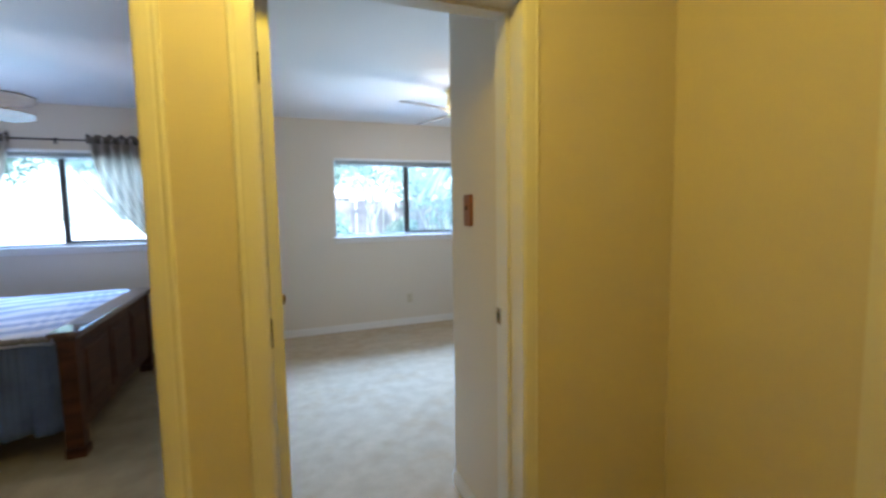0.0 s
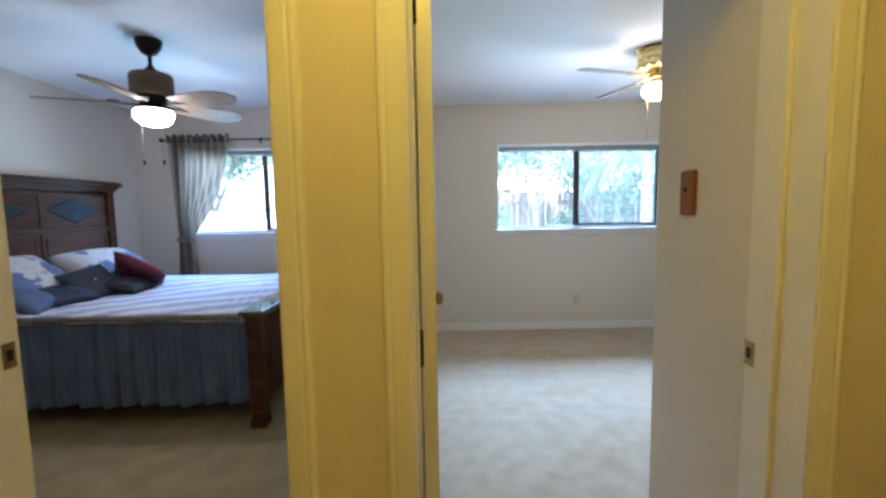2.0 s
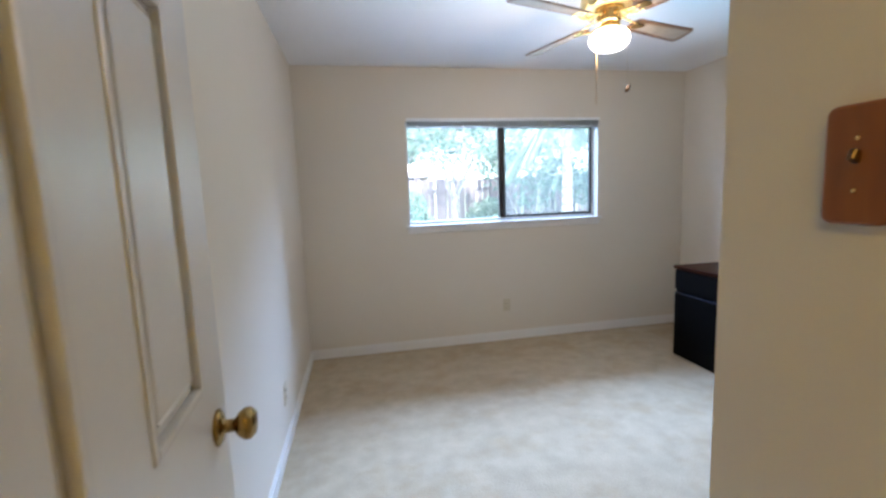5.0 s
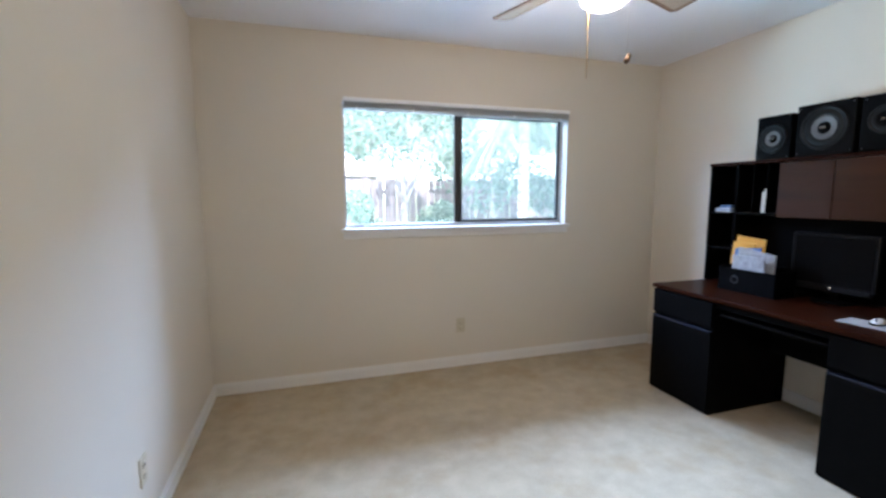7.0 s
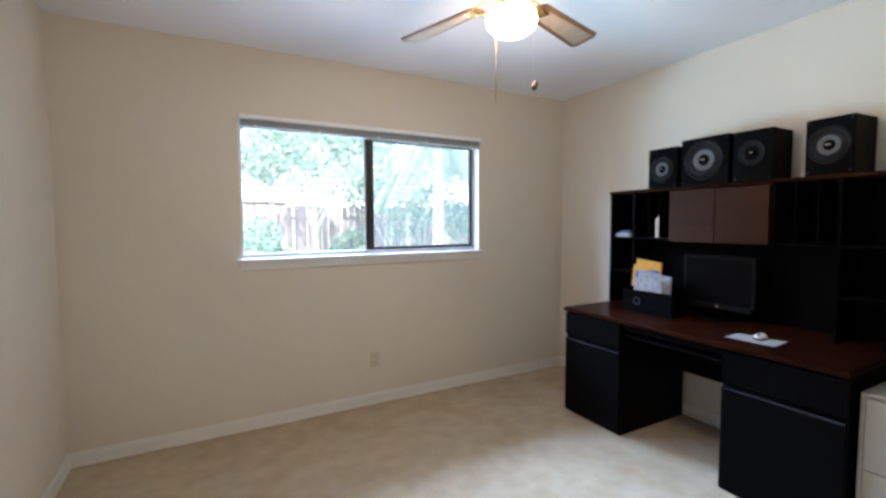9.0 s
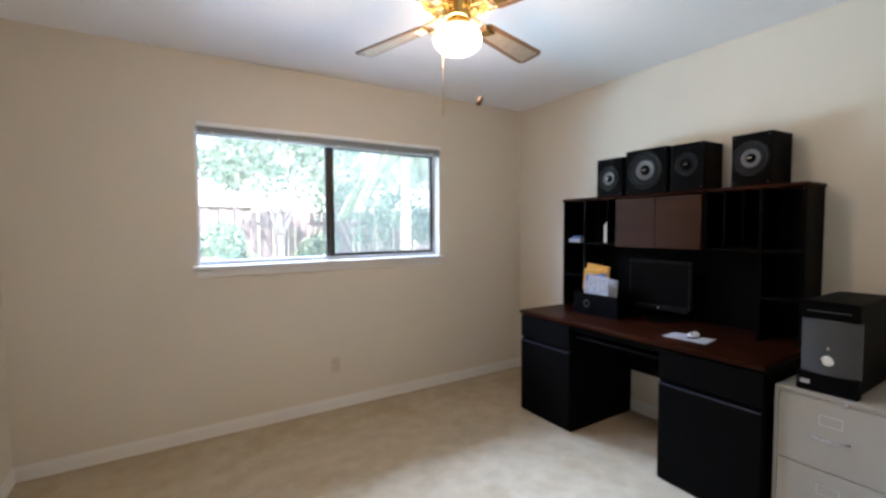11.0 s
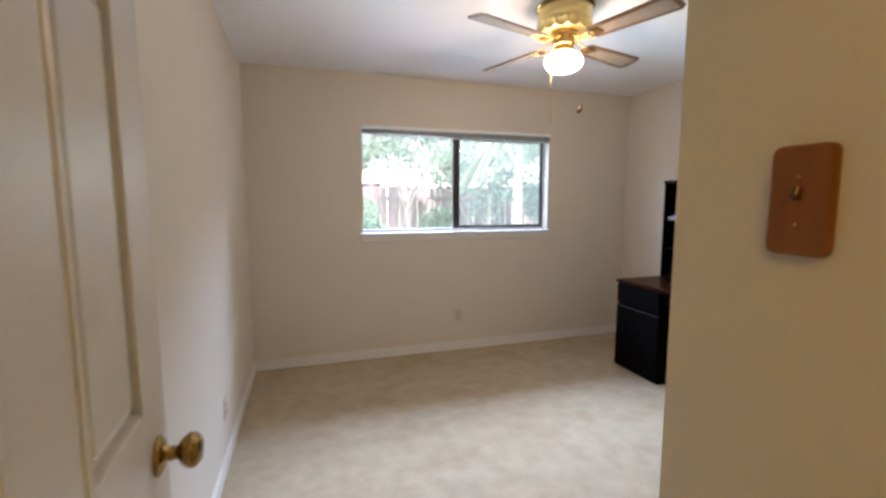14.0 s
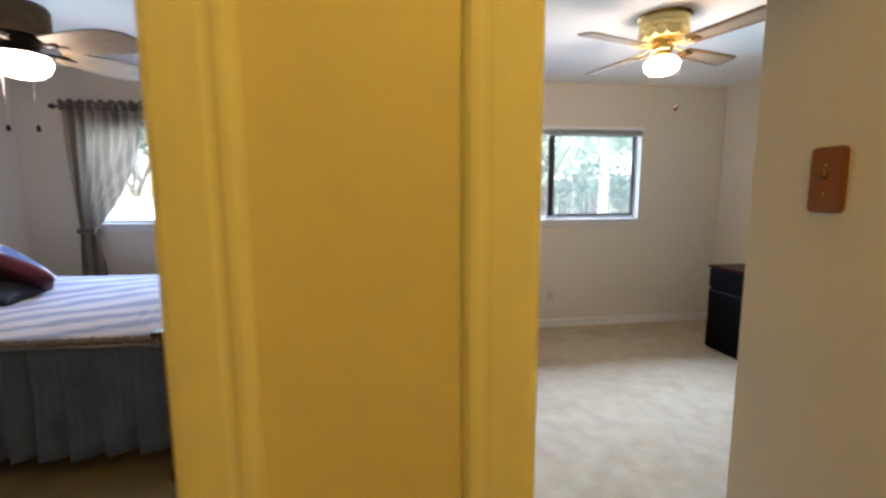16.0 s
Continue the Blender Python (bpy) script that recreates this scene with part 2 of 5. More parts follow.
M_SKIRT = surf("blue grey cotton", (0.115, 0.155, 0.27), 0.9, var=0.18, scale=5, fine=500, bump=0.4, spec=0.1)
M_NAVY = surf("navy sateen", (0.016, 0.024, 0.048), 0.55, var=0.2, scale=6, fine=500, bump=0.3)
M_CHAR = surf("charcoal cotton", (0.013, 0.014, 0.019), 0.8, var=0.2, scale=6, fine=500, bump=0.3)
M_RED = surf("burgundy cotton", (0.12, 0.016, 0.024), 0.8, var=0.15, scale=6, fine=500, bump=0.3)
M_COVER = striped("patterned quilt", (0.34, 0.39, 0.54), (0.52, 0.56, 0.68), (0.66, 0.66, 0.70), 0.24, 62, wobble=9.0)
M_WHITEC = surf("white and blue print sham", (0.66, 0.64, 0.62), 0.85, var=0.06, scale=5, fine=400, bump=0.4, stain=(0.10, 0.15, 0.30), stain_scale=4.5, stain_amount=0.95, stain_to=0.56)
M_CURTAIN = striped("striped sheer curtain", (0.20, 0.165, 0.13), (0.42, 0.37, 0.32), (0.70, 0.66, 0.60), 0.085, 0, wobble=0.6)
cn, cl = M_CURTAIN.node_tree.nodes, M_CURTAIN.node_tree.links
sheer, sheer_mix = cn.new("ShaderNodeBsdfTranslucent"), cn.new("ShaderNodeMixShader")
sheer.inputs[0].default_value = (0.72, 0.66, 0.58, 1)
sheer_mix.inputs[0].default_value = 0.55
cl.new(cn["Principled BSDF"].outputs[0], sheer_mix.inputs[1])
cl.new(sheer.outputs[0], sheer_mix.inputs[2])
cl.new(sheer_mix.outputs[0], cn["Material Output"].inputs[0])
M_SLATE = surf("slate inlay", (0.026, 0.038, 0.046), 0.75, var=0.25, scale=14, fine=100, bump=0.3)
M_FENCE = surf("weathered fence wood", (0.20, 0.165, 0.155), 0.85, var=0.25, scale=5, fine=60, bump=0.4)
M_ROOF = surf("pale tan shed roof", (0.70, 0.61, 0.46), 0.85, var=0.1, scale=5, fine=60, bump=0.4)
M_BARK = surf("pale bark", (0.36, 0.31, 0.27), 0.9, var=0.25, scale=9, fine=70, bump=0.8)
M_GRASS = surf("dry lawn", (0.20, 0.25, 0.11), 0.95, var=0.35, scale=3, fine=70, bump=0.9)
M_PAVE = surf("pale yard concrete", (0.70, 0.69, 0.67), 0.85, var=0.1, scale=3, fine=90, bump=0.3)
M_LEAF = leafy("leaf", (0.12, 0.19, 0.13), (0.27, 0.35, 0.25), 0.75)
M_PALM = leafy("palm frond", (0.16, 0.22, 0.12), (0.30, 0.37, 0.22))
M_STUCCO = surf("outside stucco", (0.55, 0.50, 0.44), 0.9, var=0.08, scale=4, fine=70, bump=0.6)
M_GROUT = surf("curtain rod metal", (0.05, 0.04, 0.035), 0.4, 0.6, var=0.1, scale=9, fine=100, bump=0.03)


# ---- mesh helpers ----
def bx(bm, x0, x1, y0, y1, z0, z1, bev=0.0, seg=1, m=None):
    """A box from corner to corner, with bevelled edges, turned by m."""
    r = bmesh.ops.create_cube(bm, size=1.0, matrix=Matrix.Translation(((x0 + x1) / 2, (y0 + y1) / 2, (z0 + z1) / 2)) @ Matrix.Diagonal((abs(x1 - x0), abs(y1 - y0), abs(z1 - z0), 1)))
    vs = r["verts"]
    if bev:
        es = list({e for v in vs for e in v.link_edges})
        r = bmesh.ops.bevel(bm, geom=es, offset=bev, segments=seg, profile=0.7, affect="EDGES")
        vs = list({v for v in r["verts"]} | {v for v in vs if v.is_valid})
    if m is not None:
        bmesh.ops.transform(bm, matrix=m, verts=vs)
    return vs


def box(*a, **k):
    bm = bmesh.new()
    bx(bm, *a, **k)
    return bm


def lathe(profile, seg=32, m=None, bm=None):
    """A turned body: profile of (radius, height) from bottom to top, about z."""
    bm = bm or bmesh.new()
    rings, made = [], []
    for r, z in profile:
        if r < 1e-5:
            ring = [bm.verts.new((0, 0, z))]
        else:
            ring = [bm.verts.new((r * math.cos(2 * math.pi * i / seg), r * math.sin(2 * math.pi * i / seg), z)) for i in range(seg)]
        rings.append(ring)
        made += ring
    for a, b in zip(rings, rings[1:]):
        for i in range(seg):
            j = (i + 1) % seg
            q = [a[i % len(a)], a[j % len(a)], b[j % len(b)], b[i % len(b)]]
            q = [v for k, v in enumerate(q) if v not in q[:k]]
            if len(q) > 2:
                bm.faces.new(q)
    for f in bm.faces:
        f.smooth = True
    if m is not None:
        bmesh.ops.transform(bm, matrix=m, verts=made)
    return bm


def tube(bm, a, b, ra, rb=None, seg=10):
    a, b = Vector(a), Vector(b)
    rot = (b - a).to_track_quat("Z", "Y").to_matrix().to_4x4()
    rb = ra if rb is None else rb
    d = (b - a).length
    lathe([(0, 0), (ra, 0), (rb, d), (0, d)], seg, Matrix.Translation(a) @ rot, bm)
    return bm


def to_mesh(name, bm, material):
    bmesh.ops.recalc_face_normals(bm, faces=bm.faces)
    me = bpy.data.meshes.new(name)
    bm.to_mesh(me)
    bm.free()
    for k in material if isinstance(material, (list, tuple)) else [material]:
        me.materials.append(k)
    return me


def part(name, bm, material, parent=None, label=""):
    ob = new(name, to_mesh(name, bm, material))
    if parent is not None:
        ob.parent = parent
    if label:
        tagged(ob, label)
    return ob


def thing(name, at, label, category, group="", turn=0):
    ob = new(name)
    ob.matrix_basis = pose(*at, 0, 0, turn)
    return tagged(ob, label, category, group)


def shell(name, bm, material, label="", category=""):
    return tagged(part(name, bm, material), label, category, kind="structure")


H = 2.44
# ---- floors, ceilings, walls ----
shell("floor", box(-0.025, 3.725, 1.72, 5.585, -0.12, 0.0), M_CARPET, "worn beige carpet with faint stains", "floor")
shell("floor_bedroom", box(-3.07, -0.025, 1.72, 5.585, -0.12, 0.0), M_CARPET2, "tan bedroom carpet", "floor")
shell("floor_hall", box(-3.07, 1.78, -0.87, 1.72, -0.12, 0.0), M_CARPET2, "tan hall carpet", "floor")
bm = bmesh.new()
bx(bm, -3.30, 3.95, -1.0, 6.05, H, H + 0.16)
shell("ceiling", bm, M_CEIL, "white textured plaster ceiling", "ceiling")


def wall(name, x0, x1, y0, y1, holes=(), z1=H, material=None):
    """A wall that runs along its longer side; holes are (from, to, bottom, top)."""
    bm = bmesh.new()
    along_x = x1 - x0 > y1 - y0
    a0, a1 = (x0, x1) if along_x else (y0, y1)

    def piece(p, q, lo, hi):
        if q - p > 1e-4 and hi - lo > 1e-4:
            bx(bm, *((p, q, y0, y1) if along_x else (x0, x1, p, q)), lo, hi)

    at = a0
    for p, q, lo, hi in sorted(holes):
        piece(at, p, 0, z1)
        piece(p, q, 0, lo)
        piece(p, q, hi, z1)
        at = q
    piece(at, a1, 0, z1)
    return shell(name, bm, material or M_WALL, "smooth beige painted wall", "wall")


W1 = (0.905, 2.700, 1.110, 1.995)
W2 = (-2.400, -0.780, 1.120, 2.000)
wall("wall_north", -3.07, 3.725, 5.505, 5.66, (W1, W2))
wall("wall_east", 3.605, 3.725, 2.35, 5.505)
wall("wall_closet_front", 1.05, 3.725, 2.235, 2.35)
wall("wall_closet_side", 1.05, 1.175, 1.80, 2.235)
shell("casing_hall_east", box(1.645, 1.66, 0.965, 1.025, 0, 2.11, 0.004, 2), M_TRIM, "painted door casing on the hall end wall", "door casing")
wall("wall_partition", -0.055, 0.005, 1.80, 5.505)
wall("wall_west", -3.07, -2.95, 1.80, 5.505)
wall("wall_hall_north", -3.07, 1.66, 1.627, 1.80, ((-0.755, -0.025, 0, 2.07), (0.192, 1.022, 0, 2.07)))
wall("wall_hall_east", 1.66, 1.78, -0.75, 1.80)
wall("wall_hall_south", -3.07, 1.66, -0.87, -0.75)
wall("wall_hall_west", -3.07, -2.95, -0.75, 1.627)


def skirting(name, x0, x1, y0, y1, inward):
    """A baseboard with an eased top edge along one wall."""
    bm = bmesh.new()
    bx(bm, x0, x1, y0, y1, 0, 0.066)
    dx, dy = inward
    bx(bm, x0 + 0.004 * (dx < 0), x1 - 0.004 * (dx > 0), y0 + 0.004 * (dy < 0), y1 - 0.004 * (dy > 0), 0.066, 0.082, 0.003)
    return shell(name, bm, M_TRIM, "white painted wooden baseboard", "baseboard")


skirting("baseboard", 0.005, 3.605, 5.492, 5.505, (0, -1))
skirting("baseboard", 0.005, 0.018, 1.80, 5.492, (1, 0))
skirting("baseboard", 3.592, 3.605, 2.363, 5.492, (-1, 0))
skirting("baseboard", 1.05, 3.605, 2.35, 2.363, (0, 1))
skirting("baseboard", 1.037, 1.05, 1.816, 2.35, (-1, 0))
skirting("baseboard", -2.95, -0.055, 5.492, 5.505, (0, -1))
skirting("baseboard", -2.95, -2.937, 1.80, 5.492, (1, 0))


def moulding(xa, xb, yw, z0, z1):
    """An upright casing board: thin rounded inner edge at xa, a groove, a thicker back band at xb."""
    prof = ((0.0, 0.0), (0.0, 0.006), (0.05, 0.0070), (0.30, 0.0080), (0.60, 0.0085), (0.66, 0.0077), (0.72, 0.0078), (0.80, 0.0096), (0.90, 0.0094), (0.97, 0.0062), (1.0, 0.0015), (1.0, 0.0))
    bm = bmesh.new()
    lo, hi = [[bm.verts.new((xa + (xb - xa) * u, yw - d, z)) for u, d in prof] for z in (z0, z1)]
    bm.faces.new(lo)
    bm.faces.new(hi[::-1])
    for i in range(len(prof) - 1):
        bm.faces.new((lo[i], lo[i + 1], hi[i + 1], hi[i]))
    return bm


def doorway(name, x0, x1, y0, y1, top, label, outer=0.058, stop=1.762, hinge_end=1.803, latch_end=1.812):
    """Jambs, stops and moulded casings on both faces of a doorway."""
    t = tagged(new(name), label, "door frame", kind="structure")
    part("jamb", box(x0 - 0.02, x0, y0, hinge_end, 0, top), M_TRIM, t)
    part("jamb", box(x1, x1 + 0.02, y0, latch_end, 0, top), M_TRIM, t)
    part("head_jamb", box(x0 - 0.02, x1 + 0.02, y0, y1, top, top + 0.02), M_TRIM, t)
    ys = stop
    bm = bmesh.new()
    bx(bm, x0, x0 + 0.007, ys - 0.036, ys, 0, top, 0.002)
    bx(bm, x1 - 0.011, x1, ys - 0.036, ys, 0, top, 0.002)
    bx(bm, x0 + 0.007, x1 - 0.011, ys - 0.036, ys, top - 0.011, top, 0.002)
    part("door_stop", bm, M_TRIM, t)
    for side, yw, s in (("hall", y0, -1), ("room", y1, 1)):
        if side == "room":
            continue
        for x, d in ((x0, -1), (x1, 1)):
            part("casing", moulding(x + d * 0.005, x + d * outer, yw, 0, top + outer), M_TRIM, t)
        bm = bmesh.new()
        bx(bm, x0 - 0.005, x1 + 0.005, yw - 0.0125, yw, top + 0.005, top + outer, 0.005, 3)
        part("head_casing", bm, M_TRIM, t)
    return t


door_frame_2 = doorway("door_frame_2", 0.212, 1.002, 1.627, 1.80, 2.05, "white gloss painted frame of the office door", stop=1.748, hinge_end=1.787)
# Black strips added to paint the deep shade inside the hinge gap.
part("gap_shade", box(0.2122, 0.2142, 1.7485, 1.787, 0, 2.05), M_SHADOW, door_frame_2, "black strip painting the shade of the hinge gap")
part("gap_shade", box(0.184, 0.2165, 1.8165, 1.8305, 0, 2.05), M_SHADOW, door_frame_2, "black strip painting the shade of the hinge gap")
part("gap_shade", box(0.1925, 0.206, 1.7875, 1.8165, 0, 2.05), M_SHADOW, door_frame_2, "black strip painting the shade of the hinge gap")
# Unseen strip added to keep office daylight out of the hinge gap.
part("room_casing", box(0.132, 0.192, 1.80, 1.815, 0, 2.07, 0.003), M_TRIM, door_frame_2)
part("room_casing", box(1.022, 1.05, 1.80, 1.815, 0, 2.07, 0.003), M_TRIM, door_frame_2)
door_frame_1 = doorway("door_frame_1", -0.735, -0.045, 1.627, 1.80, 2.05, "white gloss painted frame of the bedroom door", hinge_end=1.812, latch_end=1.803)


def strike(parent, x, y, z, d):
    bm = bmesh.new()
    bx(bm, min(x, x + d * 0.002), max(x, x + d * 0.002), y - 0.016, y + 0.016, z - 0.03, z + 0.03, 0.0008)
    s = part("strike_plate", bm, M_OLDBRASS, parent, "small brass strike plate")
    part("latch_hole", box(min(x, x + d * 0.003), max(x, x + d * 0.003), y - 0.006, y + 0.008, z - 0.013, z + 0.013), M_SHADOW, s)


strike(door_frame_2, 1.002, 1.797, 1.00, -1)
strike(door_frame_1, -0.735, 1.785, 1.035, 1)


# ---- windows ----
def window(name, w, label):
    x0, x1, z0, z1 = w
    t = tagged(new(name), label, "window", kind="structure")
    bm = bmesh.new()
    y0, y1 = 5.58, 5.635
    bx(bm, x0, x0 + 0.022, y0, y1, z0, z1, 0.002)
    bx(bm, x1 - 0.022, x1, y0, y1, z0, z1, 0.002)
    bx(bm, x0 + 0.022, x1 - 0.022, y0, y1, z0, z0 + 0.03, 0.002)
    bx(bm, x0 + 0.022, x1 - 0.022, y0, y1, z1 - 0.025, z1, 0.002)
    part("window_frame", bm, M_SILVER, t, "thin metal window frame")
    mid = (x0 + x1) / 2 - 0.02
    bm = bmesh.new()
    bx(bm, mid - 0.024, mid + 0.004, 5.600, 5.625, z0 + 0.03, z1 - 0.025, 0.002)
    part("fixed_mullion", bm, M_ALU, t)
    bm = bmesh.new()
    a, b = mid + 0.004, x1 - 0.022
    bx(bm, a, a + 0.03, 5.585, 5.61, z0 + 0.03, z1 - 0.025, 0.002)
    bx(bm, b - 0.024, b, 5.585, 5.61, z0 + 0.03, z1 - 0.025, 0.002)
    bx(bm, a + 0.03, b - 0.024, 5.585, 5.61, z0 + 0.03, z0 + 0.052, 0.002)
    bx(bm, a + 0.03, b - 0.024, 5.585, 5.61, z1 - 0.055, z1 - 0.025, 0.002)
    part("sliding_sash", bm, M_ALU, t, "dark bronze sliding sash")
    for n, p, q, y in (("pane", x0 + 0.022, mid - 0.024, 5.612), ("pane", a + 0.03, b - 0.024, 5.597)):
        pane = part(n, box(p, q, y, y + 0.004, z0 + 0.03, z1 - 0.025), M_GLASS, t)
        pane.visible_shadow = False
    # The screen's material also paints extra haze over the sliding half.
    screen = part("insect_screen", box(a + 0.01, b - 0.004, 5.628, 5.630, z0 + 0.032, z1 - 0.027), M_MESH, t, "fine pale insect screen")
    screen.visible_shadow = False
    bm = bmesh.new()
    bx(bm, x0 - 0.028, x1 + 0.028, 5.470, 5.505, z0 - 0.020, z0 + 0.004, 0.006, 2)
    bx(bm, x0, x1, 5.505, 5.58, z0 - 0.002, z0 + 0.004)
    part("window_sill", bm, M_TRIM, t, "white painted sill with rounded nose")
    bm = bmesh.new()
    bx(bm, x0 - 0.012, x1 + 0.012, 5.492, 5.505, z0 - 0.068, z0 - 0.020, 0.003)
    part("apron", bm, M_TRIM, t)
    bm = bmesh.new()
    bx(bm, x0, x0 + 0.006, 5.507, 5.58, z0 + 0.004, z1)
    bx(bm, x1 - 0.006, x1, 5.507, 5.58, z0 + 0.004, z1)
    bx(bm, x0 + 0.006, x1 - 0.006, 5.507, 5.58, z1 - 0.006, z1)
    part("reveal_lining", bm, M_TRIM, t)
    return t


window("window_1", W1, "wide sliding window with dark sash and white sill")
window("window_2", W2, "bedroom sliding window with dark mullion")


def blind(name, w, label):
    """A mini blind drawn all the way up: head rail, stack of slats, bottom rail."""
    x0, x1, z0, z1 = w
    t = thing(name, ((x0 + x1) / 2, 5.484, z1 + 0.022), label, "blind")
    hw = (x1 - x0) / 2 - 0.010
    part("head_rail", box(-hw, hw, -0.020, 0.020, -0.026, 0.0, 0.003), M_BLINDRAIL, t, "pale metal head rail")
    for i in range(9):
        bm = bmesh.new()
        z = -0.031 - i * 0.0042
        bx(bm, -hw + 0.006, hw - 0.006, -0.013, 0.013, z - 0.0012, z + 0.0012, 0, m=pose(0, 0, 0, 0, 0, (i % 3 - 1) * 0.05))
        part("slat", bm, M_BLIND, t)
    part("bottom_rail", box(-hw + 0.004, hw - 0.004, -0.013, 0.013, -0.083, -0.070, 0.003), M_BLIND, t)
    for f in (-0.9, -0.45, 0.02, 0.45, 0.9):
        part("ladder_clip", box(hw * f - 0.006, hw * f + 0.006, -0.0165, -0.013, -0.085, -0.058, 0.001), M_SILVER, t)
    return t


blind("mini_blind", W1, "grey mini blind drawn fully up in the office window")
blind("mini_blind", W2, "grey mini blind drawn fully up in the bedroom window")


# ---- office: door ----
def panel_door(name, hinge, turn, width, height, label):
    """A six-panel door on its hinge; it lies along +y with its face to +x."""
    t = thing(name, hinge, label, "door", turn=turn)
    th = 0.035
    rows = ((0.20, 0.905), (1.085, 1.655), (1.755, 1.945))
    cols = ((0.098, 0.298), (0.415, 0.612))
    bm = bmesh.new()
    ys = sorted({0.0, width, *(v for c in cols for v in c)})
    zs = sorted({0.008, height, *(v for r in rows for v in r)})
    for a, b in zip(ys, ys[1:]):
        for c, d in zip(zs, zs[1:]):
            if not ((a, b) in cols and (c, d) in rows):
                bx(bm, -th, 0, a, b, c, d)
    bmesh.ops.remove_doubles(bm, verts=bm.verts, dist=1e-5)
    part("door_leaf", bm, M_DOOR, t)
    for y0, y1 in cols:
        for z0, z1 in rows:
            bm = bmesh.new()
            bx(bm, -th + 0.011, -0.011, y0, y1, z0, z1)
            g = 0.030
            for x0, x1 in ((-0.011, -0.003), (-th + 0.003, -th + 0.011)):
                bx(bm, x0, x1, y0 + g, y1 - g, z0 + g, z1 - g, 0.0075)
            for p, q, r, s in ((y0, y0 + 0.014, z0, z1), (y1 - 0.014, y1, z0, z1), (y0 + 0.014, y1 - 0.014, z0, z0 + 0.014), (y0 + 0.014, y1 - 0.014, z1 - 0.014, z1)):
                bx(bm, -0.011, 0.003, p, q, r, s, 0.004, 2)
            part("panel", bm, M_DOOR, t)
    for s in (1, -1):
        k = part("knob", lathe([(0, 0), (0.030, 0.0), (0.031, 0.004), (0.024, 0.009), (0.011, 0.012), (0.0105, 0.028), (0.020, 0.034), (0.027, 0.044), (0.0265, 0.053), (0.018, 0.061), (0.006, 0.0625), (0, 0.0615)], 28,
                 pose(0 if s > 0 else -th, width - 0.062, 1.0, 0, 90 * s, 0)), M_OLDBRASS, t, "round antique brass knob")
    part("latch_plate", box(-th + 0.006, -0.006, width, width + 0.0015, 0.972, 1.028), M_BRASS, t)
    for z in (0.22, 1.02, 1.82):
        bm = bmesh.new()
        tube(bm, (-th - 0.004, -0.006, z - 0.045), (-th - 0.004, -0.006, z + 0.045), 0.0065)
        part("hinge", bm, M_BRONZE, t, "dark worn butt hinge")
    return t


panel_door("panel_door", (0.256, 1.832, 0.0), 3.5, 0.725, 2.03, "white six-panel office door standing wide open")


# ---- office: wall plates ----
def outlet(at, turn, label):
    t = thing("wall_outlet", at, label, "outlet", "wall outlets", turn)
    part("cover_plate", box(-0.035, 0.035, -0.006, 0.0, -0.057, 0.057, 0.003, 2), M_IVORY, t)
    for z in (-0.021, 0.021):
        s = part("socket", lathe([(0, 0), (0.0165, 0), (0.0165, 0.002), (0, 0.002)], 20, pose(0, -0.006, z, 90, 0, 0)), M_IVORY, t)
        bm = bmesh.new()
        bx(bm, -0.0075, -0.0055, -0.0088, -0.0078, z - 0.004, z + 0.005)
        bx(bm, 0.0055, 0.0075, -0.0088, -0.0078, z - 0.004, z + 0.005)
        part("slot", bm, M_SHADOW, s)


outlet((1.776, 5.505, 0.332), 0, "ivory duplex outlet low on the window wall")
outlet((0.005, 4.195, 0.299), 90, "ivory duplex outlet low on the side wall")

sw = thing("light_switch", (1.05, 2.150, 1.391), "oak light switch plate with a brass toggle", "switch")
bm = bmesh.new()
vs = bx(bm, -0.012, 0, -0.037, 0.037, -0.070, 0.070)
es = [e for e in bm.edges if abs(e.verts[0].co.y - e.verts[1].co.y) < 1e-6 and abs(e.verts[0].co.z - e.verts[1].co.z) < 1e-6]
bmesh.ops.bevel(bm, geom=es, offset=0.012, segments=4, profile=0.5, affect="EDGES")
es = [e for e in bm.edges if all(abs(v.co.x + 0.012) < 1e-6 for v in e.verts)]
bmesh.ops.bevel(bm, geom=es, offset=0.004, segments=2, profile=0.5, affect="EDGES")
part("switch_plate", bm, M_SWITCH, sw)
bm = bmesh.new()
bx(bm, -0.024, -0.010, -0.004, 0.004, -0.004, 0.010, 0.0015, m=pose(0, 0, 0, 0, 25, 0))
part("toggle", bm, M_FOB, sw)
for z in (-0.03, 0.03):
    part("screw", lathe([(0, 0), (0.003, 0), (0.0022, 0.0015), (0, 0.0015)], 10, pose(-0.012, 0, z, 0, -90, 0)), M_BRASS, sw)


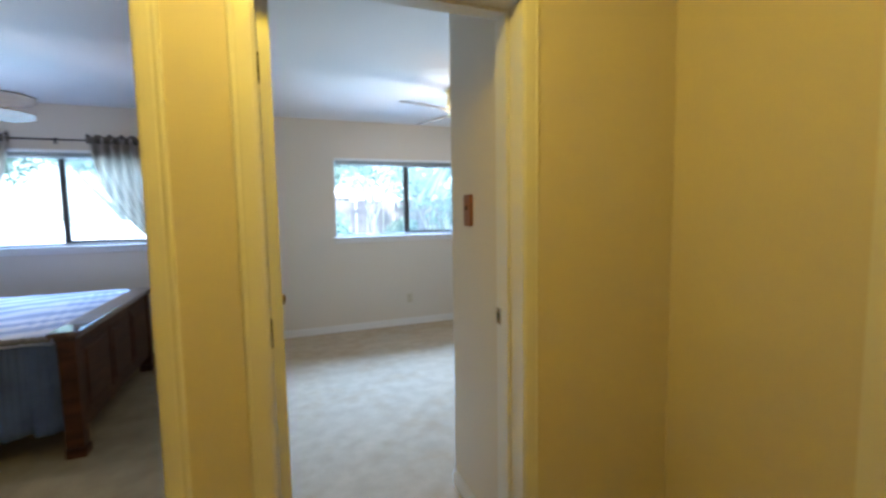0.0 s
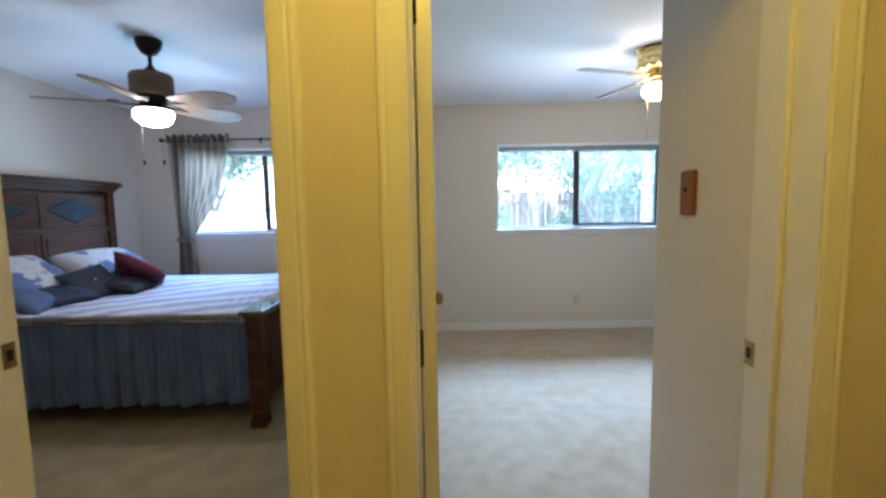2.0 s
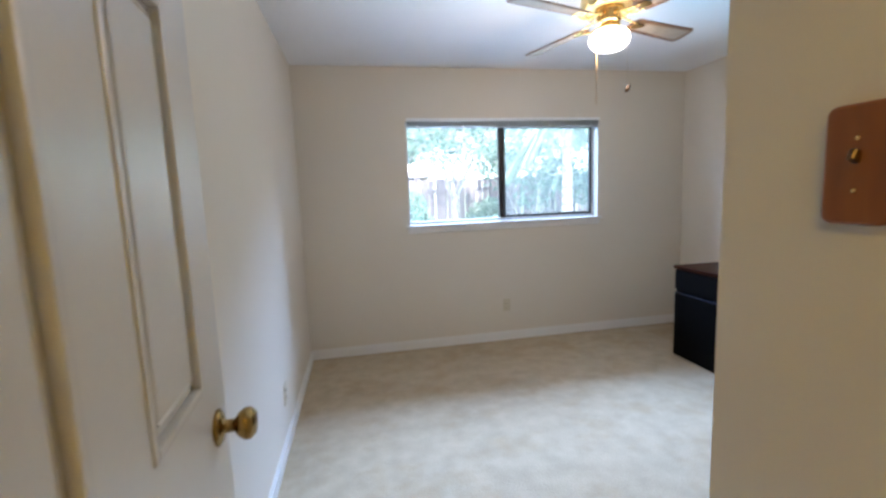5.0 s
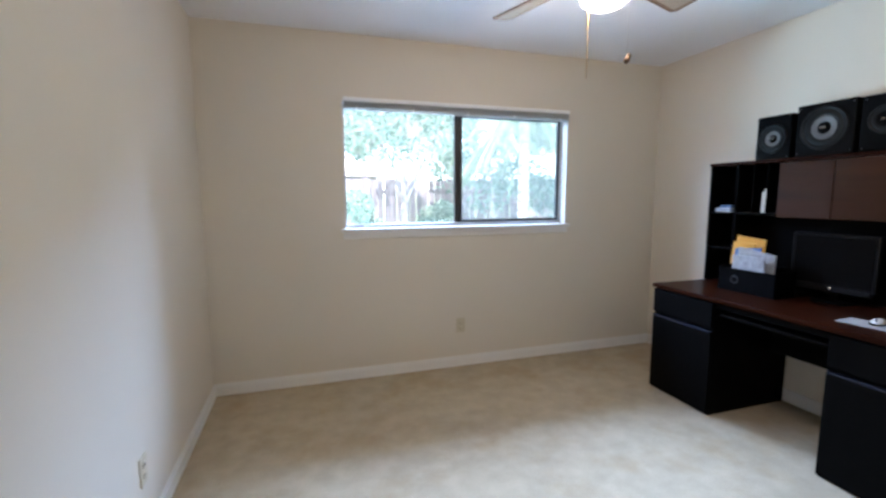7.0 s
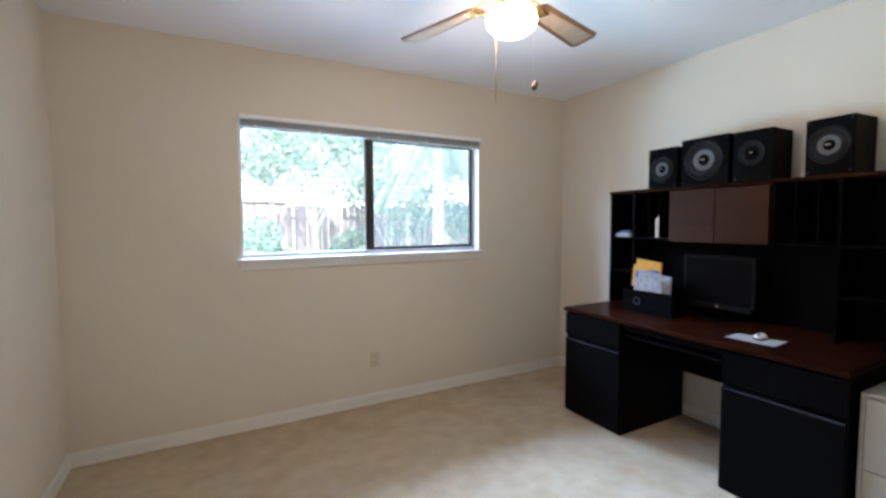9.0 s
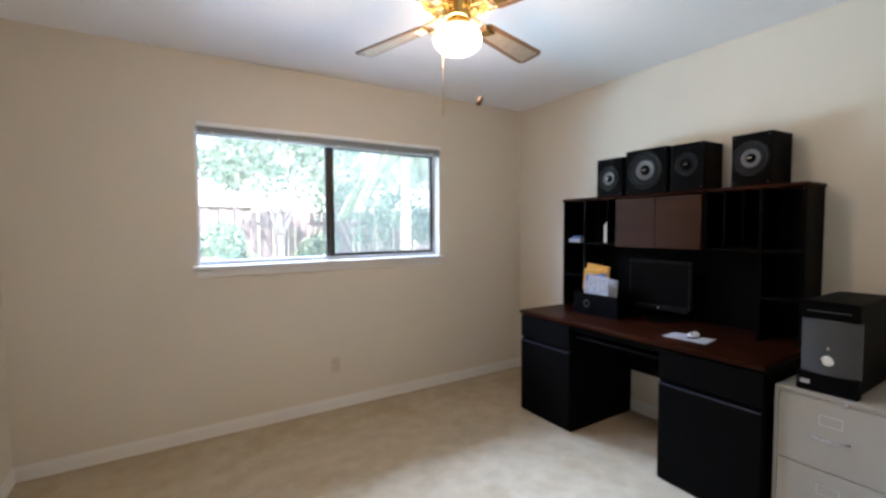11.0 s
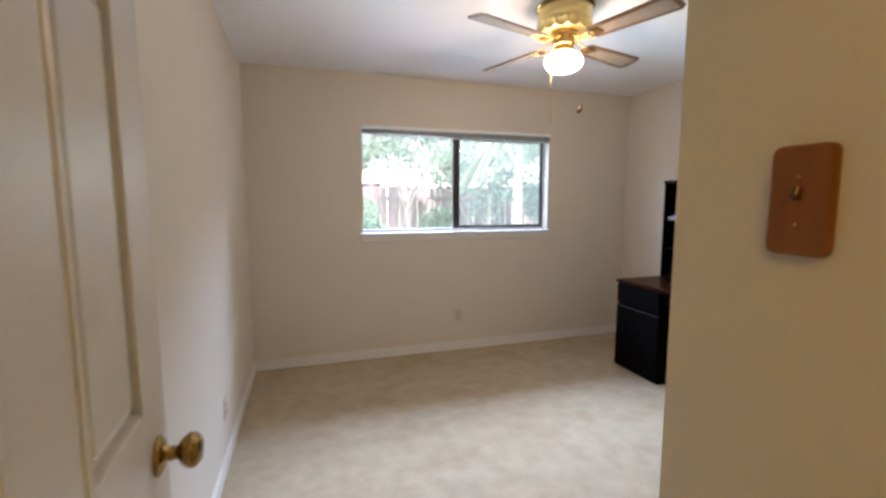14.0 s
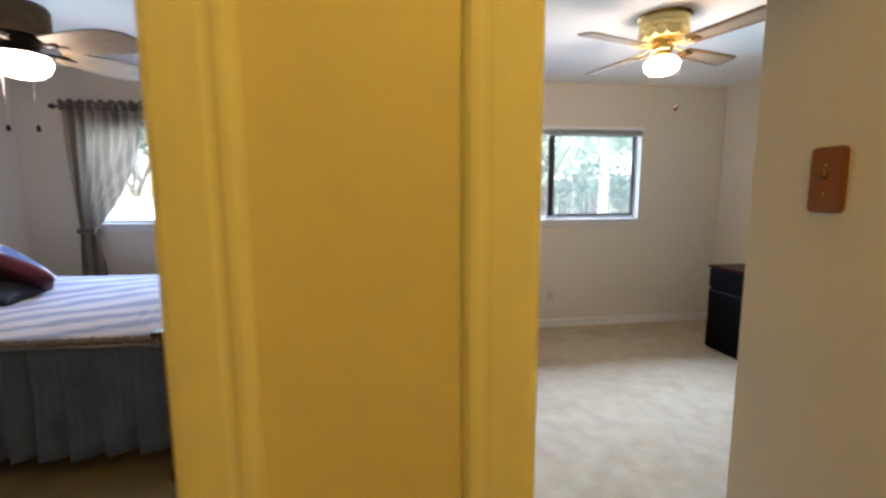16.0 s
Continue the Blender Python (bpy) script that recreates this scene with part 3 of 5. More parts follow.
# ---- office: ceiling fan ----
def blade_mesh(length, w0, w1, round_tip, insert):
    """Outline of one fan blade along +x, as a thin slab; with a pale inset field when asked."""
    pts = [(0.0, -w0 / 2)]
    n = 10
    if round_tip:
        for i in range(n + 1):
            u = i / n
            pts.append((length * u, -(w0 / 2 + (w1 - w0) / 2 * math.sin(math.pi * min(1, u * 0.62 + 0.1))) * math.sqrt(max(0.0, 1 - max(0, (u - 0.62) / 0.38) ** 2.2))))
        pts = pts[1:]
        pts += [(x, -y) for x, y in reversed(pts)]
    else:
        c = 0.022
        pts = [(0, -w0 / 2 + c), (c, -w0 / 2), (length - c, -w1 / 2), (length, -w1 / 2 + c), (length, w1 / 2 - c), (length - c, w1 / 2), (c, w0 / 2), (0, w0 / 2 - c)]
    bm = bmesh.new()
    lo = [bm.verts.new((x, y, -0.003)) for x, y in pts]
    hi = [bm.verts.new((x, y, 0.003)) for x, y in pts]
    bm.faces.new(lo[::-1])
    bm.faces.new(hi)
    for i in range(len(pts)):
        j = (i + 1) % len(pts)
        bm.faces.new((lo[i], lo[j], hi[j], hi[i]))
    bmesh.ops.remove_doubles(bm, verts=bm.verts, dist=1e-5)
    ins = None
    if insert:
        ins = bmesh.new()
        m = 0.020
        p = [(0.075, -w0 / 2 + m), (length - m * 1.3, -w1 / 2 + m), (length - m * 1.3, w1 / 2 - m), (0.075, w0 / 2 - m)]
        a = [ins.verts.new((x, y, -0.0042)) for x, y in p]
        b = [ins.verts.new((x, y, -0.0031)) for x, y in p]
        ins.faces.new(a[::-1])
        ins.faces.new(b)
        for i in range(4):
            ins.faces.new((a[i], a[(i + 1) % 4], b[(i + 1) % 4], b[i]))
    return bm, ins


fan = thing("ceiling_fan", (1.836, 3.946, H), "brass hugger ceiling fan with four oak blades and lit globe", "ceiling fan")
part("canopy", lathe([(0, -0.012), (0.150, -0.012), (0.158, -0.004), (0.158, 0.0), (0, 0)], 40), M_OLDBRASS, fan)
part("motor_housing", lathe([(0, -0.132), (0.100, -0.132), (0.138, -0.125), (0.146, -0.112), (0.138, -0.100), (0.140, -0.040), (0.146, -0.026), (0.146, -0.012), (0, -0.012)], 48), M_SATIN, fan, "pale satin brass motor housing")
part("band", lathe([(0.1385, -0.094), (0.1425, -0.090), (0.1425, -0.050), (0.1395, -0.046)], 48), M_SATIN, fan)
bm = bmesh.new()
for i in range(14):
    a = 360 * i / 14
    lathe([(0, -0.004), (0.030, -0.004), (0.033, 0.0), (0.030, 0.004), (0, 0.004)], 14, pose(0, 0, 0, 0, 0, a) @ pose(0.141, 0, -0.112, 0, 90, 0), bm)
part("scalloped_rim", bm, M_SATIN, fan, "scalloped brass rim")
part("hub", lathe([(0, -0.205), (0.050, -0.205), (0.062, -0.190), (0.058, -0.165), (0.070, -0.150), (0.074, -0.132), (0, -0.132)], 32), M_BRASS, fan)
for a in (17, 107, 197, 287):
    bl, ins = blade_mesh(0.47, 0.105, 0.138, False, True)
    turn = pose(0, 0, -0.184, 0, 0, a) @ pose(0.165, 0, 0, -11, 0, 0)
    bmesh.ops.transform(bl, matrix=turn, verts=bl.verts)
    bmesh.ops.transform(ins, matrix=turn, verts=ins.verts)
    blade = part("blade", bl, M_BLADE, fan)
    part("cane_insert", ins, M_CANE, blade, "pale woven cane field")
    bm = bmesh.new()
    for s in (-1, 1):
        pr = Vector((0.060, 0.012 * s, -0.158))
        for k in range(1, 7):
            u = k / 6
            nx = Vector((0.060 + 0.16 * u, s * (0.012 + 0.028 * math.sin(math.pi * u)), -0.158 - 0.018 * math.sin(math.pi * u) - 0.006 - 0.020 * u))
            tube(bm, pr, nx, 0.0055, seg=8)
            pr = nx
    bx(bm, 0.185, 0.245, -0.028, 0.028, -0.192, -0.187, 0.002)
    bmesh.ops.transform(bm, matrix=pose(0, 0, 0, 0, 0, a), verts=bm.verts)
    part("blade_bracket", bm, M_BRASS, fan, "scrolled brass bracket")
part("fitter", lathe([(0, -0.242), (0.048, -0.242), (0.060, -0.232), (0.056, -0.218), (0.042, -0.205), (0, -0.205)], 32), M_BRASS, fan)
part("globe", lathe([(0, -0.345), (0.038, -0.342), (0.073, -0.331), (0.096, -0.310), (0.103, -0.286), (0.097, -0.263), (0.080, -0.247), (0.056, -0.240), (0, -0.240)], 40), M_GLOBE, fan, "glowing frosted schoolhouse globe").visible_shadow = False
bm = bmesh.new()
tube(bm, (-0.056, 0.030, -0.610), (-0.056, 0.030, -0.235), 0.0016, seg=6)
for i in range(30):
    lathe([(0, -0.003), (0.003, 0), (0, 0.003)], 6, pose(-0.056, 0.030, -0.610 + i * 0.0125), bm)
part("pull_chain", bm, M_BRASS, fan)
bm = bmesh.new()
tube(bm, (0.070, -0.060, -0.530), (0.070, -0.060, -0.225), 0.0005, seg=6)
part("pull_cord", bm, M_CHROME, fan)
bm = lathe([(0, 0.0), (0.009, 0.004), (0.013, 0.018), (0.008, 0.028), (0.012, 0.036), (0.009, 0.050), (0, 0.056)], 14, pose(0.064, -0.060, -0.565, 0, 42, 30))
part("pull_fob", bm, M_FOB, fan, "small turned brass fob")


# ---- office: desk, hutch ----
desk = thing("computer_desk", (2.93, 3.20, 0.0), "black and dark cherry laminate computer desk against the wall", "desk")
D, L = 0.66, 1.545
part("desktop", box(-0.012, D, -0.006, L + 0.006, 0.716, 0.742, 0.008, 2), M_CHERRY, desk, "dark cherry laminate top")


def pedestal(y0, y1, drawers):
    p = part("pedestal", box(0.018, D - 0.01, y0, y1, 0.0, 0.716), M_BLACK, desk, "black laminate pedestal")
    for z0, z1 in drawers:
        bm = bmesh.new()
        bx(bm, 0.0, 0.017, y0 + 0.002, y1 - 0.002, z0, z1, 0.004, 2)
        part("drawer_front", bm, M_BLACK, p)
        if z1 < 0.6:
            bm = bmesh.new()
            bx(bm, -0.006, 0.004, y0 + 0.006, y1 - 0.006, z1 - 0.010, z1 + 0.002, 0.003, 2)
            part("finger_pull", bm, M_PULL, p)


pedestal(1.085, 1.545, ((0.552, 0.706), (0.012, 0.528)))
pedestal(0.0, 0.482, ((0.552, 0.706), (0.012, 0.528)))
part("modesty_panel", box(0.50, 0.516, 0.482, 1.085, 0.36, 0.716), M_BLACK, desk)
part("keyboard_tray", box(0.03, 0.42, 0.500, 1.067, 0.628, 0.644, 0.004), M_BLACK, desk, "slim pull-out keyboard shelf")
for y in (0.488, 1.063):
    part("tray_runner", box(0.06, 0.44, y, y + 0.014, 0.630, 0.664), M_PLASTIC, desk)
part("tray_rail", box(0.022, 0.040, 0.482, 1.085, 0.675, 0.716), M_BLACK, desk)

hutch = thing("desk_hutch", (3.375, 3.215, 0.742), "tall black hutch with cubbies and cherry doors on the desk", "hutch")
HD, HL, HH = 0.222, 1.537, 0.818
part("top_board", box(-0.010, HD, -0.008, HL + 0.006, HH - 0.020, HH, 0.005), M_CHERRY, hutch, "dark cherry top board")
part("back_panel", box(HD - 0.012, HD, 0.0, HL, 0.0, HH - 0.020), M_BLACK, hutch)
for y in (0.0, HL - 0.018):
    part("side_panel", box(0, HD - 0.012, y, y + 0.018, 0, HH - 0.020, 0.002), M_BLACK, hutch)
for y, z0, z1 in ((1.335, 0.0, HH - 0.020), (1.062, 0.475, HH - 0.020), (0.475, 0.475, HH - 0.020), (0.195, 0.0, HH - 0.020)):
    part("divider", box(0.002, HD - 0.012, y - 0.008, y + 0.008, z0, z1), M_BLACK, hutch)
for y in (1.155, 1.245, 0.385, 0.290):
    part("slot_divider", box(0.030, HD - 0.012, y - 0.003, y + 0.003, 0.487, HH - 0.020), M_BLACK, hutch)
for y0, y1, z in ((1.070, 1.327, 0.475), (0.203, 1.062, 0.463), (1.343, HL - 0.018, 0.475), (1.343, HL - 0.018, 0.232), (0.018, 0.187, 0.463), (0.018, 0.187, 0.220)):
    part("shelf", box(0.004, HD - 0.012, y0, y1, z, z + 0.014), M_BLACK, hutch)
for y0, y1 in ((0.485, 0.765), (0.769, 1.054)):
    d = part("cabinet_door", box(-0.016, 0.0, y0, y1, 0.468, 0.792, 0.003, 2), M_CHERRYDOOR, hutch, "flat dark cherry door")


# ---- office: things on the desk and hutch ----
def loudspeaker(name, at, w, h, d, r, grille, label, cz=0.5, turn=0):
    """A black box speaker; its face looks to -x."""
    t = thing(name, at, label, "speaker", "speakers on the hutch", turn)
    part("cabinet", box(0, d, -w / 2, w / 2, 0, h, 0.007, 2), M_PLASTIC, t)
    m = pose(0, 0, h * cz, 0, -90, 0)
    ring = part("surround", lathe([(r * 1.30, 0.0), (r * 1.28, 0.008), (r * 1.20, 0.011), (r * 1.12, 0.007), (r * 1.06, 0.003), (r * 0.96, 0.007), (r * 0.80, 0.008), (r * 0.67, 0.003)], 44, m), M_BEZEL, t, "glossy black rubber surround")
    part("woofer_cone", lathe([(r * 0.68, 0.004), (r * 0.64, 0.0055), (r * 0.56, 0.002), (r * 0.34, 0.0005)], 40, m), M_CONE if grille else M_PLASTIC, ring, "grey paper cone" if grille else "black cone")
    part("dust_cap", lathe([(r * 0.36, 0.001), (r * 0.29, 0.008), (r * 0.16, 0.013), (0, 0.015)], 28, m), M_PLASTIC, t)
    part("badge", box(-0.018, -0.013, -r * 0.16, r * 0.16, h * cz - 0.003, h * cz + 0.005, 0.001), M_CHROME, t)
    for sy in (-1, 1):
        for sz in (0.06, 0.94):
            part("screw", lathe([(0, 0), (0.004, 0), (0.003, 0.002), (0, 0.002)], 8, pose(0, sy * (w / 2 - 0.014), h * sz, 0, -90, 0)), M_GREYP, t)
    return t


ZT = 0.742 + HH
loudspeaker("loudspeaker", (3.385, 4.345, ZT), 0.205, 0.262, 0.20, 0.066, True, "small black loudspeaker with a grey ringed woofer", 0.47)
loudspeaker("loudspeaker", (3.370, 4.062, ZT), 0.285, 0.285, 0.22, 0.092, True, "black loudspeaker with a large grey ringed woofer", 0.52)
loudspeaker("loudspeaker", (3.380, 3.802, ZT), 0.200, 0.280, 0.21, 0.054, False, "black loudspeaker with a dark cone", 0.55)
loudspeaker("loudspeaker", (3.375, 3.462, ZT), 0.195, 0.276, 0.21, 0.070, True, "black loudspeaker standing apart at the hutch end", 0.52, turn=-3)

mon = thing("computer_monitor", (3.42, 3.99, 0.742), "black flat-panel monitor, switched off, on the desk", "monitor", turn=2)
bm = bmesh.new()
bx(bm, 0.0, 0.03, -0.205, -0.187, 0.085, 0.385, 0.004)
bx(bm, 0.0, 0.03, 0.187, 0.205, 0.085, 0.385, 0.004)
bx(bm, 0.0, 0.03, -0.187, 0.187, 0.367, 0.385, 0.004)
bx(bm, 0.0, 0.03, -0.187, 0.187, 0.062, 0.098, 0.004)
bx(bm, 0.028, 0.055, -0.18, 0.18, 0.10, 0.36, 0.012)
part("bezel", bm, M_BEZEL, mon)
part("screen", box(0.008, 0.020, -0.187, 0.187, 0.098, 0.367), M_SCREEN, mon, "dark glossy screen")
part("maker_badge", lathe([(0, 0), (0.009, 0), (0.008, 0.002), (0, 0.0025)], 18, pose(0.0, 0.0, 0.080, 0, -90, 0)), M_CHROME, mon)
part("stand_neck", box(0.045, 0.075, -0.03, 0.03, 0.012, 0.20, 0.006), M_PLASTIC, mon)
part("stand_base", lathe([(0, 0), (0.105, 0), (0.105, 0.006), (0.085, 0.012), (0.03, 0.016), (0, 0.016)], 32, pose(0.06, 0, 0)), M_PLASTIC, mon)

pad = thing("mouse_pad", (3.125, 3.630, 0.742), "pale grey mouse pad on the desk", "mouse pad", turn=4)
part("mat", box(-0.070, 0.070, -0.110, 0.110, 0, 0.003, 0.0012), M_PAD, pad)
mouse = thing("computer_mouse", (3.165, 3.625, 0.745), "white and grey computer mouse on its pad", "mouse", turn=8)
bm = bmesh.new()
bmesh.ops.create_uvsphere(bm, u_segments=24, v_segments=14, radius=1.0)
for v in bm.verts:
    v.co = Vector((v.co.x * 0.046, v.co.y * 0.027 * (1 - 0.12 * v.co.x), 0.006 + max(0.0, v.co.z) * 0.020 * (1 + 0.15 * v.co.x)))
for f in bm.faces:
    f.smooth = True
part("shell", bm, M_PAPER, mouse, "white arched top shell")
part("base", lathe([(0, 0), (0.030, 0), (0.031, 0.006), (0, 0.006)], 24, Matrix.Diagonal((1.75, 1.0, 1.0, 1.0))), M_PLASTIC, mouse, "black underside")
part("scroll_wheel", lathe([(0, -0.003), (0.008, -0.003), (0.008, 0.003), (0, 0.003)], 16, pose(-0.028, 0, 0.020, 90, 0, 0)), M_GREYP, mouse)

tray = thing("letter_box", (3.20, 4.335, 0.742), "black desktop letter box full of mail", "letter box")
bm = bmesh.new()
bx(bm, 0, 0.17, -0.205, 0.155, 0, 0.008)
for x0, x1, y0, y1, h in ((0, 0.008, -0.205, 0.155, 0.145), (0.162, 0.17, -0.205, 0.155, 0.165), (0.008, 0.162, -0.205, -0.197, 0.155), (0.008, 0.162, 0.147, 0.155, 0.155)):
    bx(bm, x0, x1, y0, y1, 0.008, h, 0.002)
part("bin", bm, M_PLASTIC, tray)
part("ring_pull", lathe([(0.022, 0.0), (0.026, 0.003), (0.022, 0.006), (0.018, 0.003), (0.022, 0.0)], 20, pose(0.0, 0.04, 0.075, 0, -90, 0)), M_GREYP, tray)
part("plinth", box(0.012, 0.158, -0.190, 0.140, -0.0005, 0.0), M_PLASTIC, tray)


def sheet(name, at, w, h, th, tilt, turn, material, label):
    t = thing(name, at, label, "paper")
    t.matrix_basis = pose(*at, 0, tilt, turn)
    bm = bmesh.new()
    bx(bm, -th / 2, th / 2, -w / 2, w / 2, 0, h, min(0.002, th / 3))
    bmesh.ops.subdivide_edges(bm, edges=[e for e in bm.edges if e.calc_length() > 0.05], cuts=3, use_grid_fill=True)
    for v in bm.verts:
        v.co.x += 0.008 * math.sin(v.co.y * 21 + h * 40 + turn) * (v.co.z / h)
        v.co.z += 0.030 * v.co.y / w * math.sin(turn * 1.7 + 0.6) * (v.co.z / h)
    part("leaf", bm, material, t)


sheet("envelope", (3.315, 4.405, 0.752), 0.20, 0.325, 0.012, 8, 0, M_MANILA, "orange padded envelope standing in the letter box")
sheet("envelope", (3.295, 4.425, 0.752), 0.17, 0.290, 0.010, 5, -6, M_MANILA, "orange padded envelope bent over in the letter box")
sheet("folder", (3.272, 4.370, 0.752), 0.17, 0.262, 0.006, 4, 3, M_BLUEP, "blue folder standing in the letter box")
sheet("mail", (3.258, 4.300, 0.752), 0.250, 0.250, 0.012, 4, -3, M_MAIL, "white mail standing in the letter box")
sheet("mail", (3.240, 4.270, 0.752), 0.200, 0.235, 0.008, 0, 5, M_MAIL, "white mail leaning in the letter box")
sheet("mail", (3.225, 4.310, 0.752), 0.215, 0.220, 0.006, -3, -2, M_MAIL, "crumpled white mail at the front of the letter box")
for i, (y, w, h) in enumerate(((4.381, 0.010, 0.150), (4.396, 0.013, 0.132))):
    b = thing("paperback_book", (3.408, y, 0.742 + 0.489), "white paperback standing in a hutch slot", "book", "books in the hutch")
    part("cover", box(0, 0.115, -w / 2, w / 2, 0, h, 0.002), M_PAPER, b)
    part("page_block", box(0.004, 0.1165, -w / 2 + 0.002, w / 2 - 0.002, 0.003, h - 0.003), M_IVORY, b)
mag = thing("magazine_stack", (3.385, 4.65, 0.742 + 0.489), "small stack of magazines on a hutch shelf", "magazines")
for i in range(3):
    part("magazine", box(0, 0.15, -0.055, 0.055, i * 0.008, i * 0.008 + 0.007, 0.001, m=pose(0, 0, 0, 0, 0, i * 3 - 4)), M_PAPER if i % 2 == 0 else M_BLUEP, mag)
part("folded_leaflet", box(0.02, 0.12, -0.045, 0.03, 0.024, 0.044, 0.004, m=pose(0, 0, 0, 0, 0, 12)), M_BLUEP, mag)

# ---- office: filing cabinet and computer tower ----
cab = thing("filing_cabinet", (2.985, 2.795, 0.0), "putty steel two-drawer filing cabinet beside the desk", "filing cabinet")
CW, CD, CH = 0.385, 0.60, 0.655
bm = bmesh.new()
bx(bm, 0.02, CD, 0, 0.012, 0, CH - 0.012)
bx(bm, 0.02, CD, CW - 0.012, CW, 0, CH - 0.012)
bx(bm, CD - 0.012, CD, 0.012, CW - 0.012, 0, CH - 0.012)
bx(bm, 0.0, CD, 0, CW, CH - 0.012, CH + 0.004, 0.003)
bx(bm, 0.0, 0.02, 0, 0.014, 0, CH - 0.012, 0.002)
bx(bm, 0.0, 0.02, CW - 0.014, CW, 0, CH - 0.012, 0.002)
bx(bm, 0.02, CD - 0.012, 0.012, CW - 0.012, 0.0, 0.02)
part("body", bm, M_FILE, cab)
part("carcass_front", box(0.010, 0.021, 0.014, CW - 0.014, 0.012, CH - 0.013), M_FILE, cab)
for z0, z1 in ((0.014, 0.346), (0.351, CH - 0.020)):
    bm = bmesh.new()
    bx(bm, 0.001, 0.0098, 0.0165, CW - 0.0165, z0, z1, 0.003, 2)
    dr = part("drawer", bm, M_FILE, cab)
    zc = z1 - 0.150
    bm = bmesh.new()
    for k in range(8):
        a0, a1 = math.pi * k / 8, math.pi * (k + 1) / 8
        tube(bm, (0.002 - 0.026 * math.sin(a0), CW / 2 - 0.058 * math.cos(a0), zc), (0.002 - 0.026 * math.sin(a1), CW / 2 - 0.058 * math.cos(a1), zc), 0.006, seg=8)
    part("handle", bm, M_SILVER, dr, "bright metal pull")
    bm = bmesh.new()
    for p, q, r, s in ((-0.038, 0.038, 0.018, 0.022), (-0.038, 0.038, -0.022, -0.018), (-0.038, -0.034, -0.018, 0.018), (0.034, 0.038, -0.018, 0.018)):
        bx(bm, -0.001, 0.003, CW / 2 + p, CW / 2 + q, z1 - 0.078 + r, z1 - 0.078 + s)
    part("label_holder", bm, M_SILVER, dr)
part("lock", lathe([(0, 0), (0.009, 0), (0.009, 0.004), (0.006, 0.006), (0, 0.006)], 18, pose(0.001, CW * 0.38, CH - 0.016, 0, -90, 0)), M_CHROME, cab)

pc = thing("computer_tower", (3.03, 3.015, CH + 0.004), "black and grey desktop computer on the filing cabinet", "computer")
part("case", box(0.02, 0.44, -0.095, 0.095, 0.012, 0.375, 0.006, 2), M_PLASTIC, pc)
bm = bmesh.new()
n = 10
prof = [(0.02 - 0.030 * math.cos(math.pi * (i / n - 0.5)), -0.097 + 0.194 * i / n) for i in range(n + 1)]
lo = [bm.verts.new((x, y, 0.075)) for x, y in prof] + [bm.verts.new((0.03, 0.097, 0.075)), bm.verts.new((0.03, -0.097, 0.075))]
hi = [bm.verts.new((x, y, 0.300)) for x, y in prof] + [bm.verts.new((0.03, 0.097, 0.300)), bm.verts.new((0.03, -0.097, 0.300))]
bm.faces.new(lo)
bm.faces.new(hi)
for i in range(len(lo)):
    j = (i + 1) % len(lo)
    bm.faces.new((lo[i], lo[j], hi[j], hi[i]))
front = part("front_panel", bm, M_GREYP, pc, "curved silver grey front panel")
part("power_button", lathe([(0, 0), (0.023, 0), (0.022, 0.004), (0.014, 0.006), (0, 0.006)], 26, pose(-0.0095, 0, 0.135, 0, -90, 0)), M_CHROME, front)
part("light", lathe([(0, 0), (0.006, 0), (0.005, 0.002), (0, 0.002)], 14, pose(-0.0095, 0, 0.185, 0, -90, 0)), M_CHROME, front)
part("top_bezel", box(-0.012, 0.03, -0.097, 0.097, 0.302, 0.378, 0.006, 2), M_PLASTIC, pc)
part("foot_bezel", box(-0.020, 0.03, -0.099, 0.099, 0.0, 0.073, 0.006, 2), M_PLASTIC, pc)
part("sticker", box(-0.0215, -0.020, 0.052, 0.084, 0.028, 0.046), M_MAIL, pc)
part("drive_slot", box(-0.0128, -0.012, -0.070, 0.070, 0.335, 0.338), M_GREYP, pc)


# ---- hall: ceiling lamp ----
hl = thing("hall_ceiling_lamp", (0.27, 0.98, H), "small frosted dome lamp on the hall ceiling", "ceiling lamp")
part("base", lathe([(0, -0.02), (0.125, -0.02), (0.13, -0.012), (0.13, 0), (0, 0)], 32), M_BRASS, hl)
part("dome", lathe([(0, -0.085), (0.05, -0.080), (0.09, -0.062), (0.115, -0.035), (0.118, -0.02), (0, -0.02)], 32), M_WARMGLOBE, hl, "warm glowing dome").visible_shadow = False


# ---- bedroom: bed ----
bed = thing("bed", (-2.93, 3.40, 0.0), "dark stained wooden bed with panelled headboard and footboard", "bed")
BW = 1.62


def board_panel(bm, x, y0, y1, z0, z1, d):
    """A framed raised field on the face of a board that looks along d."""
    bx(bm, min(x, x + d * 0.010), max(x, x + d * 0.010), y0, y1, z0, z1, 0.006, 2)
    g = 0.035
    bx(bm, min(x + d * 0.010, x + d * 0.017), max(x + d * 0.010, x + d * 0.017), y0 + g, y1 - g, z0 + g, z1 - g, 0.006)


